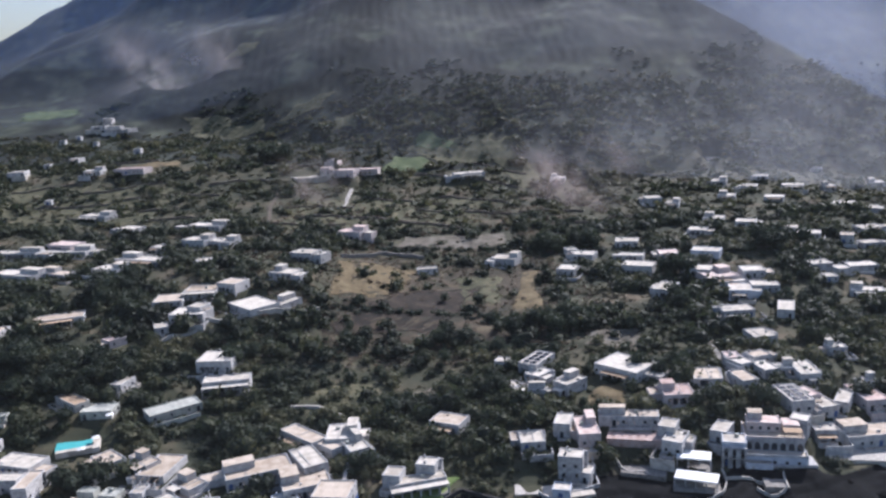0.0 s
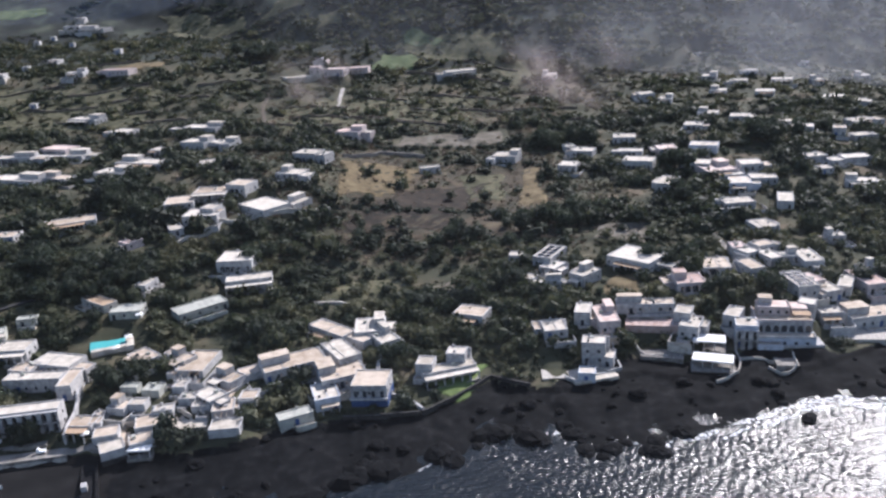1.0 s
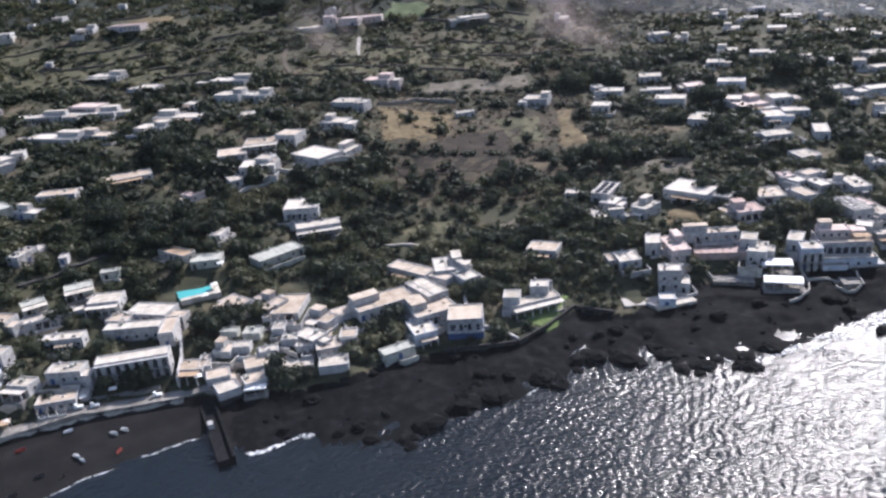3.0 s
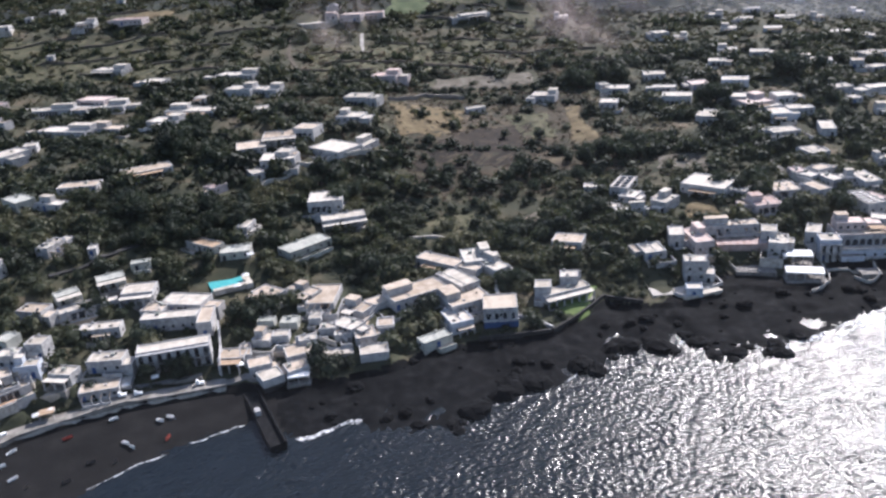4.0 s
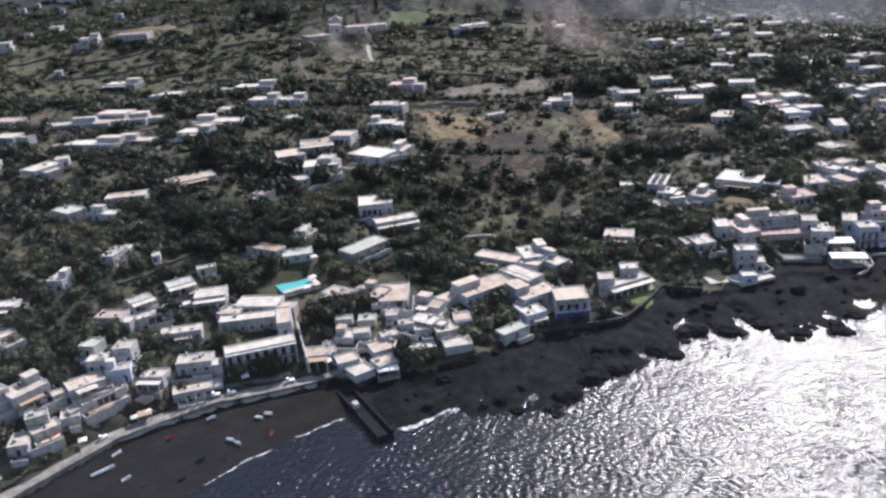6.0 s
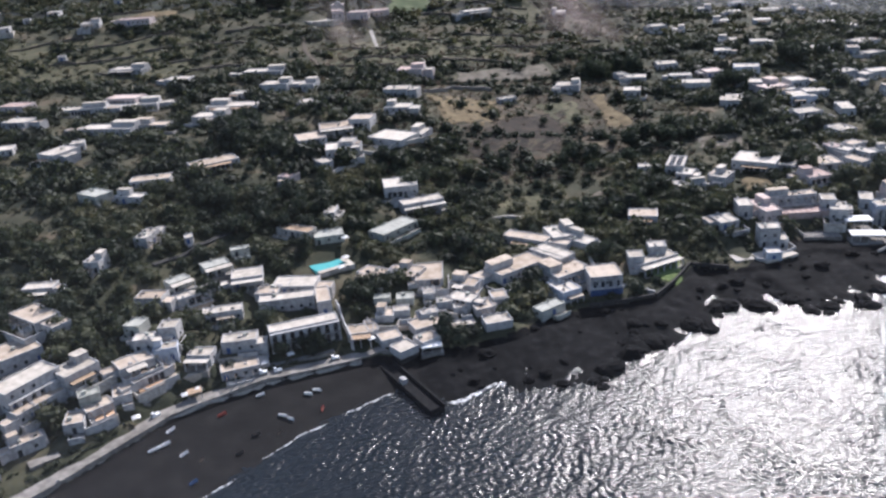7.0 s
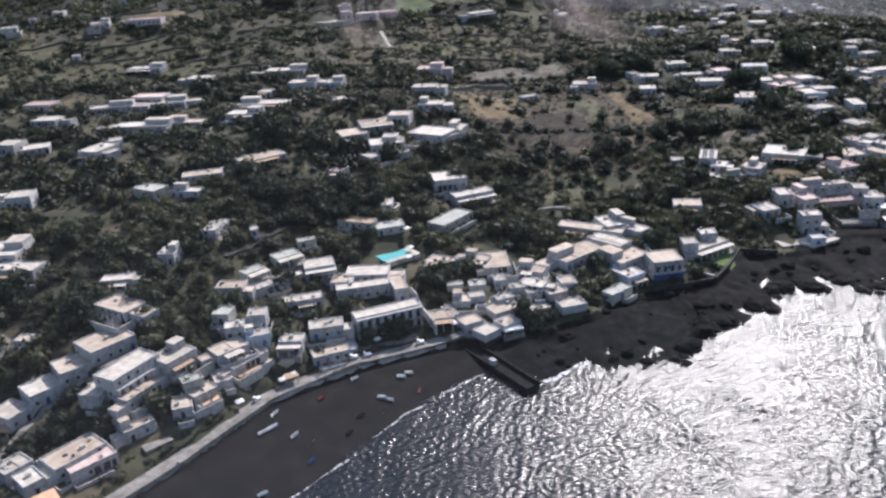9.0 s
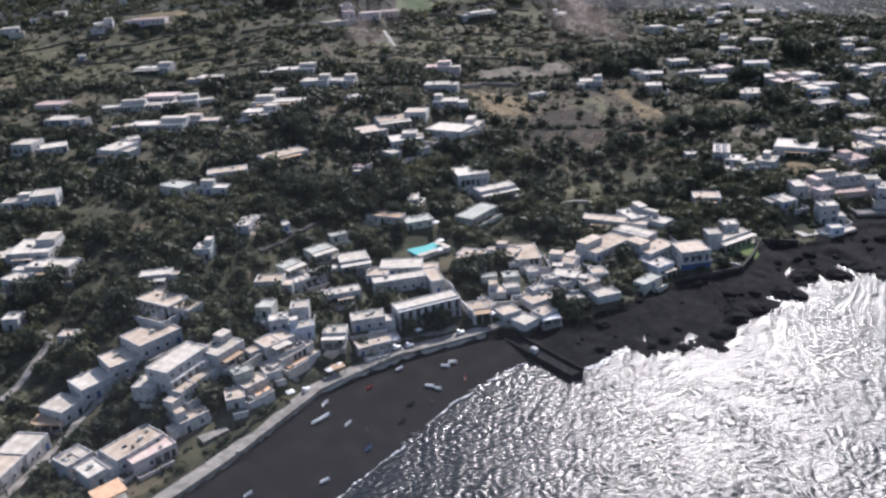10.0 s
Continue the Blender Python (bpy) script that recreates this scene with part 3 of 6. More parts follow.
        if near and rng.random() < 0.4:
            sd, run = rng.choice((-1, 1)), min(d * 0.8, 4.5)
            n_step = 9
            part("stair", boxes("stair", [(sd * (w / 2 + 0.55), d / 2 - (q + 0.5) * run / n_step, -3, 1.1, run / n_step, 3.0 + h * (1 - q / n_step)) for q in range(n_step)], wall), ob, None, "whitewashed outside stair up to the roof")
        if near and rng.random() < 0.75:
            for _ in range(rng.randint(1, 3)):
                qx, qy = rng.uniform(-0.36, 0.36) * w, rng.uniform(-0.32, 0.32) * d
                part("roof_box", boxes("roof_box", [(qx, qy, h, rng.uniform(0.5, 1.4), rng.uniform(0.4, 1.1), rng.uniform(0.25, 0.8), 0.92)], rng.choice((WHITE, ROOF_GREY, CONCRETE, PANEL))), ob)
        if near and w > 7 and rng.random() < 0.5:
            part("roof_curb", boxes("roof_curb", [(rng.uniform(-0.2, 0.2) * w, 0, h, 0.22, d - 0.6, 0.2)], wall), ob)
        if near and rng.random() < 0.42:
            pw, pd, px = w * rng.uniform(0.45, 0.9), rng.uniform(2.4, 3.6), rng.uniform(-0.06, 0.06) * w
            fl = part("veranda", boxes("veranda", [(px, -d / 2 - pd / 2 - 0.02, -3, pw + 0.5, pd + 0.3, 3.1)], rng.choice((CONCRETE, ROOF_TAN, ROOF_WHITE))), ob, None, "raised veranda floor with white columns and open beams")
            k = max(2, int(pw / 2.4))
            for q in range(k + 1):
                cx_ = px - pw / 2 + 0.2 + q * (pw - 0.4) / k
                part("column", boxes("column", [(cx_, -d / 2 - pd + 0.25, 0.1, 0.42, 0.42, 2.2, 0.86)], WHITE), fl)
                part("beam", boxes("beam", [(cx_, -d / 2 - pd / 2, 2.3, 0.14, pd, 0.16)], WOOD), fl)
            part("bench", boxes("bench", [(px, -d / 2 - pd + 0.2, 0.1, pw - 0.8, 0.32, 0.45)], WHITE), fl)
        elif rng.random() < 0.34:
            pw, pd, px = w * rng.uniform(0.4, 0.8), rng.uniform(2.2, 3.4), rng.uniform(-0.1, 0.1) * w
            pg = part("pergola", boxes("pergola", [(px, -d / 2 - pd / 2, 2.35, pw, pd, 0.12)], rng.choice((REED, ROOF_WHITE, ROOF_TAN, REED))), ob)
            for q in (-0.46, 0.0, 0.46):
                part("column", boxes("column", [(px + q * pw, -d / 2 - pd + 0.2, -3, 0.4, 0.4, 5.35, 0.9)], WHITE), pg)
    if rng.random() < 0.35:
        part("chimney", boxes("chimney", [(rng.uniform(-0.35, 0.35) * w, d / 2 - 0.5, h, 0.6, 0.5, 1.1, 0.85)], wall), ob)
    if rng.random() < 0.3:
        part("water_tank", boxes("water_tank", [(rng.uniform(-0.3, 0.3) * w, rng.uniform(-0.1, 0.3) * d, h, 1.3, 1.1, 0.9, 0.9)], ROOF_GREY), ob)
    if kind == "s":
        for j in range(4):
            for i in range(2):
                part("solar_panel", boxes("solar_panel", [(-w / 5 + i * w / 2.6, -d / 3 + j * d / 4.6, h + 0.15, w / 3.4, d / 6.5, 0.10)], PANEL), ob)
    if "a" in extra:
        part("arcade", arcade(w, d, h), ob, None, "row of white arches before panels painted dark as shade")
    if "u" in extra:
        part("plinth", boxes("plinth", [(0, -d / 2 - 0.05, -4.4, w + 0.1, 0.2, 7.5), (w / 2 + 0.02, 0, -4.4, 0.12, d, 7.5)], BLUE_PAINT), ob, None, "deep blue painted lower wall")
        part("balcony", boxes("balcony", [(0, -d / 2 - 0.9, 3.0, w + 0.3, 1.7, 0.22), (0, -d / 2 - 1.68, 3.2, w + 0.3, 0.14, 0.5)], WHITE), ob)
        for j in range(4):
            part("balcony_door", DOOR_ME, ob, pose(-w * 0.36 + j * w * 0.24, -d / 2, 3.25))
    if "f" in extra:
        part("footing", boxes("footing", [(0, 0, -4.6, w + 0.16, d + 0.16, 4.5)], LAVA_WALL), ob, None, "dark lava stone footing")
    if "v" in extra:
        k = max(3, int(w / 2.8) + 1)
        for j in range(k):
            part("column", boxes("column", [(-w / 2 + 0.3 + j * (w - 0.6) / (k - 1), -d / 2 - 2.9, -3, 0.45, 0.45, min(h, 3.0) + 2.8, 0.9)], WHITE), ob)
        part("pergola_roof", boxes("pergola_roof", [(0, -d / 2 - 1.55, min(h, 3.0) - 0.2, w, 3.2, 0.16)], ROOF_WHITE if "r" not in extra else REED), ob)
        part("terrace", boxes("terrace", [(0, -d / 2 - 1.8, -4, w, 3.8, 4.05)], CONCRETE), ob)
    return ob

house(-286.4, 480.8, 47.9, 16.3, 11.2, 3.0, -26.0, "r")
house(-280.0, 454.8, 44.0, 15.0, 11.2, 3.0, -26.0, "w")
house(-231.7, 540.1, 52.5, 22.9, 10.8, 3.0, -26.0, "w")
house(-200.0, 510.3, 47.7, 14.8, 11.4, 3.0, -26.0, "w")
house(-229.1, 483.6, 44.4, 20.6, 11.4, 3.6, -26.0, "p")
house(-223.4, 473.1, 42.5, 28.8, 11.4, 3.0, -9.7, "w")
house(-252.5, 472.2, 43.5, 30.9, 8.7, 3.0, -13.5, "w")
house(-231.1, 430.2, 39.3, 30.4, 11.1, 3.7, -26.0, "w")
house(-243.8, 410.1, 38.0, 6.1, 7.5, 3.5, 8.0, "w")
house(-209.7, 427.2, 39.8, 20.3, 8.4, 2.9, -26.0, "t")
house(-166.8, 436.4, 42.8, 29.5, 10.8, 2.9, -23.0, "w")
house(-179.0, 424.1, 41.3, 18.1, 10.9, 2.9, -26.0, "w")
house(-164.5, 459.3, 44.5, 8.0, 8.0, 2.9, -26.0, "w")
house(-142.9, 460.5, 45.6, 16.5, 10.9, 4.6, -26.0, "w")
house(-129.5, 458.4, 45.4, 19.0, 10.9, 3.5, -26.0, "w")
house(-148.3, 501.4, 48.2, 25.3, 11.2, 3.0, -26.0, "w")
house(-132.0, 371.9, 36.5, 13.5, 14.2, 2.8, 5.8, "t")
house(-177.4, 356.8, 34.7, 21.5, 10.8, 2.8, 18.6, "t")
house(-203.5, 344.3, 34.0, 17.3, 8.6, 2.8, -4.7, "t")
house(-210.2, 326.5, 32.6, 12.9, 5.9, 2.8, -27.2, "w")
house(-145.1, 335.5, 29.4, 6.6, 7.9, 3.1, -38.3, "r")
house(-128.9, 346.8, 31.0, 5.7, 10.3, 2.8, 22.5, "w")
house(-129.4, 420.6, 43.5, 7.2, 8.4, 2.8, 4.0, "w")
house(-78.5, 432.9, 40.5, 13.6, 10.8, 4.5, -26.0, "w")
house(-71.1, 429.9, 39.4, 8.1, 9.3, 4.8, -26.0, "w")
house(-83.5, 401.2, 39.3, 13.4, 10.6, 2.8, -24.2, "w")
house(-118.7, 380.7, 38.2, 15.9, 13.8, 2.8, -1.7, "t", "v")
house(-105.1, 382.3, 38.6, 11.0, 10.5, 4.4, -26.0, "t")
house(-92.7, 366.8, 33.0, 20.6, 15.5, 2.9, -47.2, "w")
house(-78.9, 371.5, 32.1, 8.3, 13.4, 2.8, -34.7, "w")
house(-118.4, 357.3, 32.6, 15.9, 12.6, 3.9, -5.8, "w")
house(-115.4, 360.0, 33.5, 7.2, 7.9, 4.7, -21.5, "w")
house(-59.6, 490.9, 39.3, 16.1, 11.5, 4.8, -26.0, "p")
house(-14.9, 437.2, 27.8, 10.8, 5.2, 3.0, 8.0, "w")
house(29.0, 454.0, 26.7, 14.3, 11.6, 3.9, -26.0, "w")
house(20.2, 450.2, 26.9, 4.7, 6.3, 3.1, -26.0, "w")
house(72.5, 452.0, 27.4, 11.8, 10.1, 3.3, -26.0, "w")
house(60.3, 431.2, 24.9, 9.8, 10.9, 3.3, -26.0, "w")
house(95.4, 420.6, 25.5, 15.9, 11.2, 5.0, -26.0, "w")
house(96.1, 441.4, 27.8, 13.2, 7.2, 3.0, -21.6, "w")
house(98.9, 465.8, 30.7, 12.7, 11.3, 3.1, -15.4, "w")
house(-201.3, 290.3, 26.3, 10.6, 5.5, 4.0, 67.0, "w")
house(-186.5, 290.1, 24.3, 3.1, 4.9, 2.7, 3.7, "w")
house(-167.8, 281.4, 19.6, 7.1, 3.7, 2.7, 4.9, "g")
house(-177.0, 271.9, 18.4, 9.8, 6.6, 3.0, 19.3, "g", "v")
house(-189.8, 262.2, 18.3, 8.2, 5.4, 3.0, 28.9, "g", "v")
house(-183.3, 255.3, 15.6, 15.6, 6.1, 3.0, 21.0, "w")
house(-165.7, 264.5, 15.2, 11.3, 8.8, 3.5, -1.3, "w", "v")
house(-158.8, 254.6, 12.3, 8.2, 7.3, 2.8, -17.2, "t")
house(-148.8, 257.9, 12.1, 15.9, 9.3, 3.1, -18.9, "w")
house(-120.2, 259.4, 11.5, 10.7, 7.4, 2.3, -44.1, "t")
house(-133.5, 287.9, 17.7, 11.6, 8.2, 2.9, -0.6, "g")
house(-145.6, 292.8, 20.0, 15.9, 5.8, 2.8, -40.7, "b")
house(-130.6, 304.1, 21.4, 4.9, 9.1, 3.2, -17.2, "w")
house(-107.3, 289.6, 16.0, 19.4, 9.1, 2.9, 34.9, "g")
house(-98.1, 323.2, 21.4, 14.7, 13.5, 4.6, -5.3, "w")
house(-91.7, 309.0, 17.5, 18.1, 7.4, 4.0, 6.5, "w", "v")
house(-68.2, 250.9, 8.0, 21.3, 10.6, 3.5, 22.1, "t")
house(-56.5, 272.7, 9.0, 18.8, 6.9, 3.6, -44.4, "t")
house(-52.2, 255.4, 8.3, 8.3, 16.1, 3.8, 28.6, "w")
house(-42.5, 271.8, 8.8, 11.0, 12.9, 4.1, -0.2, "w")
house(-38.0, 264.1, 8.2, 7.1, 14.2, 4.0, 26.2, "w")
house(-51.7, 243.8, 6.5, 15.2, 13.0, 3.7, 17.9, "t")
house(-40.8, 233.0, 4.5, 11.6, 11.0, 7.0, -8.5, "t", "u")
house(-55.9, 232.7, 4.4, 8.0, 11.0, 4.0, 14.0, "b1")
house(-64.7, 223.3, 3.7, 10.8, 5.1, 2.9, 22.8, "g")
house(-80.1, 233.3, 6.7, 5.8, 6.0, 2.3, -6.4, "t")
house(-23.2, 244.2, 6.3, 5.8, 6.5, 4.3, -14.9, "w")
house(-12.5, 248.9, 6.2, 6.5, 5.9, 4.9, -15.2, "w")
house(-16.0, 242.9, 4.9, 18.4, 5.4, 3.5, 14.2, "w", "v")
house(-5.1, 276.2, 10.0, 11.8, 9.1, 3.5, -26.8, "t")
house(30.6, 317.1, 15.5, 8.0, 16.1, 4.0, -34.6, "s")
house(17.5, 323.1, 14.5, 6.0, 5.8, 3.0, -19.2, "w")
house(30.1, 306.9, 14.6, 7.1, 9.4, 2.9, -40.8, "w")
house(25.0, 292.1, 13.1, 12.6, 3.9, 3.5, -6.7, "w")
house(40.4, 293.7, 14.6, 7.1, 11.1, 4.2, -50.9, "w")
house(19.4, 299.6, 13.2, 5.7, 5.1, 2.9, -37.8, "w")
house(33.9, 265.6, 10.9, 5.6, 9.3, 4.8, -16.8, "w")
house(33.6, 246.6, 4.6, 7.8, 6.2, 7.6, -15.7, "w")
house(38.2, 244.3, 4.2, 3.8, 6.8, 3.5, -22.1, "w")
house(29.0, 235.7, 3.6, 5.5, 5.1, 3.1, -14.8, "b1")
house(22.3, 260.2, 9.5, 8.2, 9.6, 2.9, 1.3, "w")
house(41.1, 262.3, 9.9, 7.2, 14.9, 4.5, -0.1, "p")
house(56.4, 267.2, 12.1, 20.3, 5.5, 3.4, -9.4, "t")
house(68.0, 259.3, 11.0, 5.7, 7.3, 3.9, -27.5, "w")
house(68.7, 253.1, 8.5, 6.6, 9.8, 4.5, -29.6, "w")
house(63.6, 304.0, 16.3, 18.9, 15.7, 3.9, -45.1, "w")
house(76.3, 280.3, 14.4, 10.8, 10.2, 3.4, -2.0, "r")
house(91.0, 293.3, 15.4, 10.4, 11.9, 2.8, -8.1, "t")
house(120.0, 297.3, 15.0, 10.2, 6.2, 2.9, -3.7, "w")
house(115.1, 273.6, 12.6, 7.9, 15.4, 4.4, 3.9, "s")
house(132.7, 273.4, 10.8, 4.8, 12.3, 3.9, -33.1, "w")
sea_villa(99.3, 251.2, 5.6, -13.3)
house(111.1, 257.9, 8.2, 5.6, 6.2, 6.8, -34.9, "w")
house(85.5, 258.5, 9.1, 5.4, 9.4, 3.9, -34.1, "w")
house(86.4, 249.5, 4.8, 7.4, 7.2, 8.0, -16.5, "b1", "a")
house(72.7, 246.5, 5.5, 10.5, 5.8, 4.0, -18.6, "a")
house(70.9, 237.4, 3.7, 12.9, 5.8, 3.2, -23.3, "a")
house(119.7, 259.3, 6.8, 7.7, 6.7, 3.6, -5.0, "w")
house(134.4, 258.8, 4.7, 19.0, 9.6, 4.0, 4.0, "t")
house(146.2, 284.8, 12.1, 6.9, 4.8, 3.4, 8.2, "w")
house(142.4, 277.1, 10.3, 8.4, 15.6, 3.9, 3.7, "p")
house(123.5, 270.3, 10.8, 6.7, 10.5, 3.9, 11.6, "w")
house(120.4, 275.9, 12.8, 6.1, 8.6, 3.4, 15.6, "p")
house(127.4, 294.3, 14.3, 7.5, 15.5, 3.9, -2.6, "w")
house(114.0, 297.2, 15.2, 6.0, 10.4, 3.4, 12.2, "w")
house(115.2, 307.4, 16.2, 8.1, 6.3, 3.4, 17.6, "t")
house(105.5, 308.4, 16.4, 5.8, 7.3, 2.9, 0.7, "p")
house(106.5, 303.4, 16.0, 6.4, 9.9, 3.1, 24.7, "w")
house(103.0, 288.6, 14.9, 6.2, 11.0, 3.6, 10.5, "t")
house(124.0, 328.7, 17.4, 9.7, 11.7, 3.4, 4.6, "w")
house(148.5, 314.6, 15.3, 7.2, 5.8, 3.1, -1.7, "w")
house(123.5, 356.4, 20.2, 13.8, 9.7, 3.2, 0.1, "w")
house(118.3, 359.9, 20.4, 9.2, 6.5, 2.9, -20.6, "w")
house(144.8, 354.0, 20.4, 6.9, 15.7, 3.6, -22.2, "w")
house(101.2, 388.8, 22.5, 8.7, 15.9, 4.0, -30.0, "w")
house(115.0, 438.5, 28.7, 10.5, 11.1, 3.0, -3.8, "p")
house(123.3, 408.5, 26.2, 11.7, 11.0, 3.5, -26.0, "w")
house(133.3, 430.3, 29.8, 14.7, 10.9, 4.0, -26.0, "b1")
house(128.5, 398.6, 25.1, 15.5, 15.9, 3.5, 8.9, "p")
house(132.5, 390.9, 24.3, 13.1, 9.5, 2.9, 2.7, "w")
house(146.0, 399.4, 26.5, 10.9, 10.8, 3.4, -5.2, "w")
house(145.3, 381.2, 23.7, 12.6, 9.7, 3.4, -11.7, "w")
house(133.0, 378.7, 22.8, 10.1, 13.7, 3.9, -16.1, "b1")
house(180.6, 403.5, 27.3, 10.2, 9.3, 2.9, 3.0, "w")
house(188.1, 396.4, 26.0, 7.0, 8.3, 2.8, 8.0, "w")
house(199.9, 400.1, 25.9, 13.8, 9.5, 2.9, -2.8, "w")
house(178.2, 386.7, 24.9, 6.2, 7.3, 2.8, 3.9, "w")
house(188.6, 371.1, 21.5, 13.7, 8.2, 2.9, -20.5, "w")
house(192.7, 452.5, 32.6, 19.4, 10.6, 2.8, -26.0, "w")
house(211.1, 438.5, 31.2, 6.8, 8.1, 4.4, -26.0, "t")
house(233.7, 460.4, 31.4, 14.2, 10.6, 2.9, 8.0, "w")
house(220.7, 433.6, 29.1, 10.5, 8.3, 2.8, 4.4, "w")
house(245.4, 514.9, 35.1, 12.7, 10.8, 3.9, -26.0, "w")
house(257.2, 509.1, 33.5, 11.7, 10.8, 2.8, -26.0, "w")
house(281.3, 696.7, 56.2, 9.6, 10.7, 2.9, -15.1, "w")
house(289.6, 684.0, 51.3, 10.8, 11.0, 3.5, -26.0, "w")
house(273.8, 618.7, 44.2, 6.2, 7.5, 3.0, -26.0, "w")
house(234.4, 567.5, 40.9, 13.7, 10.9, 3.0, -26.0, "w")
house(211.3, 540.0, 38.3, 12.0, 10.9, 3.0, -26.0, "w")
house(205.0, 570.1, 41.8, 11.6, 11.0, 3.0, -26.0, "w")
house(183.1, 548.4, 39.6, 10.6, 11.1, 3.0, -26.0, "w")
house(171.0, 478.3, 35.0, 11.2, 10.8, 3.4, -26.0, "w")
house(141.0, 471.4, 33.7, 10.3, 10.9, 3.0, -26.0, "w")
house(157.1, 493.3, 35.7, 11.8, 10.9, 3.0, -26.0, "w")
house(134.9, 552.7, 39.5, 10.5, 11.3, 3.8, -0.3, "w")
house(145.0, 539.4, 38.2, 8.7, 9.8, 3.0, -25.4, "w")
house(204.1, 646.2, 52.5, 10.0, 10.9, 3.0, 8.0, "w")
house(332.9, 686.3, 49.9, 6.8, 8.2, 3.5, -2.7, "w")
house(190.2, 585.5, 44.1, 10.0, 11.0, 2.9, -26.0, "w")
house(258.7, 567.1, 38.9, 8.0, 9.2, 2.9, -10.0, "w")
house(222.9, 592.6, 44.9, 8.4, 9.5, 2.9, -26.0, "w")
house(298.6, 581.8, 37.0, 9.4, 10.5, 2.9, -13.1, "w")
house(-316.6, 769.9, 100.9, 13.4, 11.2, 3.1, 3.0, "w")
house(-294.8, 760.2, 98.1, 30.3, 11.1, 3.0, -26.0, "w")
house(-319.0, 796.1, 106.8, 7.3, 8.7, 3.0, -1.0, "w")
house(-321.8, 735.4, 94.7, 4.1, 5.7, 2.9, 8.0, "w")
house(-330.3, 721.8, 92.8, 4.8, 6.3, 2.9, 8.0, "w")
house(-298.3, 712.4, 90.1, 4.0, 5.6, 2.9, 8.0, "w")
house(-231.3, 612.3, 74.7, 23.9, 10.8, 3.6, -17.1, "r")
house(-249.7, 675.3, 84.4, 5.7, 7.1, 3.5, 4.1, "w")
house(-321.8, 624.5, 76.5, 10.0, 11.0, 3.2, 5.3, "w")
house(-309.7, 645.3, 79.3, 4.9, 6.4, 2.9, 8.0, "w")
house(-293.0, 659.1, 81.6, 8.1, 9.3, 2.9, -9.1, "w")
house(-275.3, 567.3, 60.8, 4.9, 6.5, 3.0, 2.2, "w")
house(-261.9, 616.2, 74.9, 12.7, 10.9, 3.2, -3.2, "w")
house(-74.9, 610.4, 63.3, 15.9, 11.2, 4.7, -20.7, "p")
house(-58.9, 616.7, 62.9, 14.7, 11.3, 4.1, -7.6, "p")
house(-90.4, 614.9, 65.2, 7.2, 8.5, 4.7, -7.0, "p")
house(14.4, 612.8, 56.4, 22.3, 11.3, 3.6, 8.0, "w")
house(79.3, 607.4, 50.1, 10.2, 11.2, 3.1, -13.9, "w")
house(66.1, 461.4, 28.4, 6.1, 7.5, 3.0, 8.0, "w")
house(-293.4, 419.6, 40.2, 11.0, 11.1, 4.0, -26.0, "w")
house(-281.4, 416.4, 38.6, 12.2, 11.1, 2.9, 4.3, "w")
house(-250.7, 397.8, 37.0, 11.4, 16.0, 4.3, -40.0, "w")
house(-247.9, 400.7, 36.6, 7.4, 16.0, 3.5, 1.1, "w")
house(-278.9, 351.4, 31.1, 10.4, 10.5, 5.2, -7.8, "w")
house(-290.8, 353.7, 31.0, 11.6, 7.3, 2.9, -17.2, "w")
house(-224.8, 331.2, 33.4, 8.5, 12.7, 3.8, 43.3, "g")
house(-229.5, 335.8, 33.5, 4.3, 6.5, 2.8, 2.5, "w")
house(-217.8, 274.9, 24.7, 6.3, 7.3, 4.0, -21.5, "w")
house(-235.4, 265.0, 22.3, 10.9, 6.0, 3.2, -10.6, "w")
house(-271.7, 289.6, 22.8, 17.4, 8.8, 3.7, -25.8, "w")
house(-278.9, 306.0, 24.8, 15.8, 15.9, 3.7, -16.4, "w")
house(-281.1, 287.7, 21.1, 8.5, 14.5, 4.0, -41.7, "w")
house(-282.7, 262.2, 15.9, 5.6, 6.2, 4.0, -16.4, "w")
house(-263.3, 244.9, 14.6, 7.8, 4.7, 2.9, -24.3, "t")
house(-233.9, 246.4, 20.8, 15.7, 9.0, 2.7, -47.2, "t")
house(-238.1, 230.0, 14.9, 14.8, 12.0, 4.6, 31.7, "t", "n")
house(-247.8, 223.9, 11.9, 10.0, 10.5, 4.4, 23.7, "t", "n")
house(-256.7, 218.9, 8.9, 9.8, 9.5, 4.3, 30.0, "w", "n")
house(-264.7, 212.7, 6.4, 8.3, 9.5, 4.1, 47.5, "w", "n")
house(-268.4, 209.1, 5.2, 9.7, 5.5, 3.0, -21.4, "n")
house(-273.7, 197.2, 4.8, 10.0, 9.5, 4.2, 61.8, "w", "n")
house(-278.8, 188.3, 4.8, 11.3, 9.5, 4.2, 61.0, "t", "n")
house(-230.4, 211.3, 12.5, 17.5, 8.5, 6.2, 45.2, "w", "a")
house(-239.4, 206.7, 10.6, 7.5, 6.8, 4.3, 59.5, "w")
house(-226.9, 205.5, 10.3, 15.9, 5.7, 3.5, 45.2, "t")
house(-217.6, 216.1, 12.9, 11.3, 8.7, 4.3, 40.5, "w")
house(-201.3, 218.6, 12.2, 10.9, 7.5, 2.6, 25.9, "t")
house(-196.5, 214.2, 9.3, 13.3, 5.4, 2.6, 34.8, "t")
house(-196.6, 211.0, 6.7, 7.5, 5.4, 3.0, 22.9, "o")
house(-204.3, 208.4, 8.3, 5.3, 8.0, 2.4, 10.2, "t")
house(-212.8, 206.0, 10.6, 6.2, 4.6, 2.4, 15.2, "g")
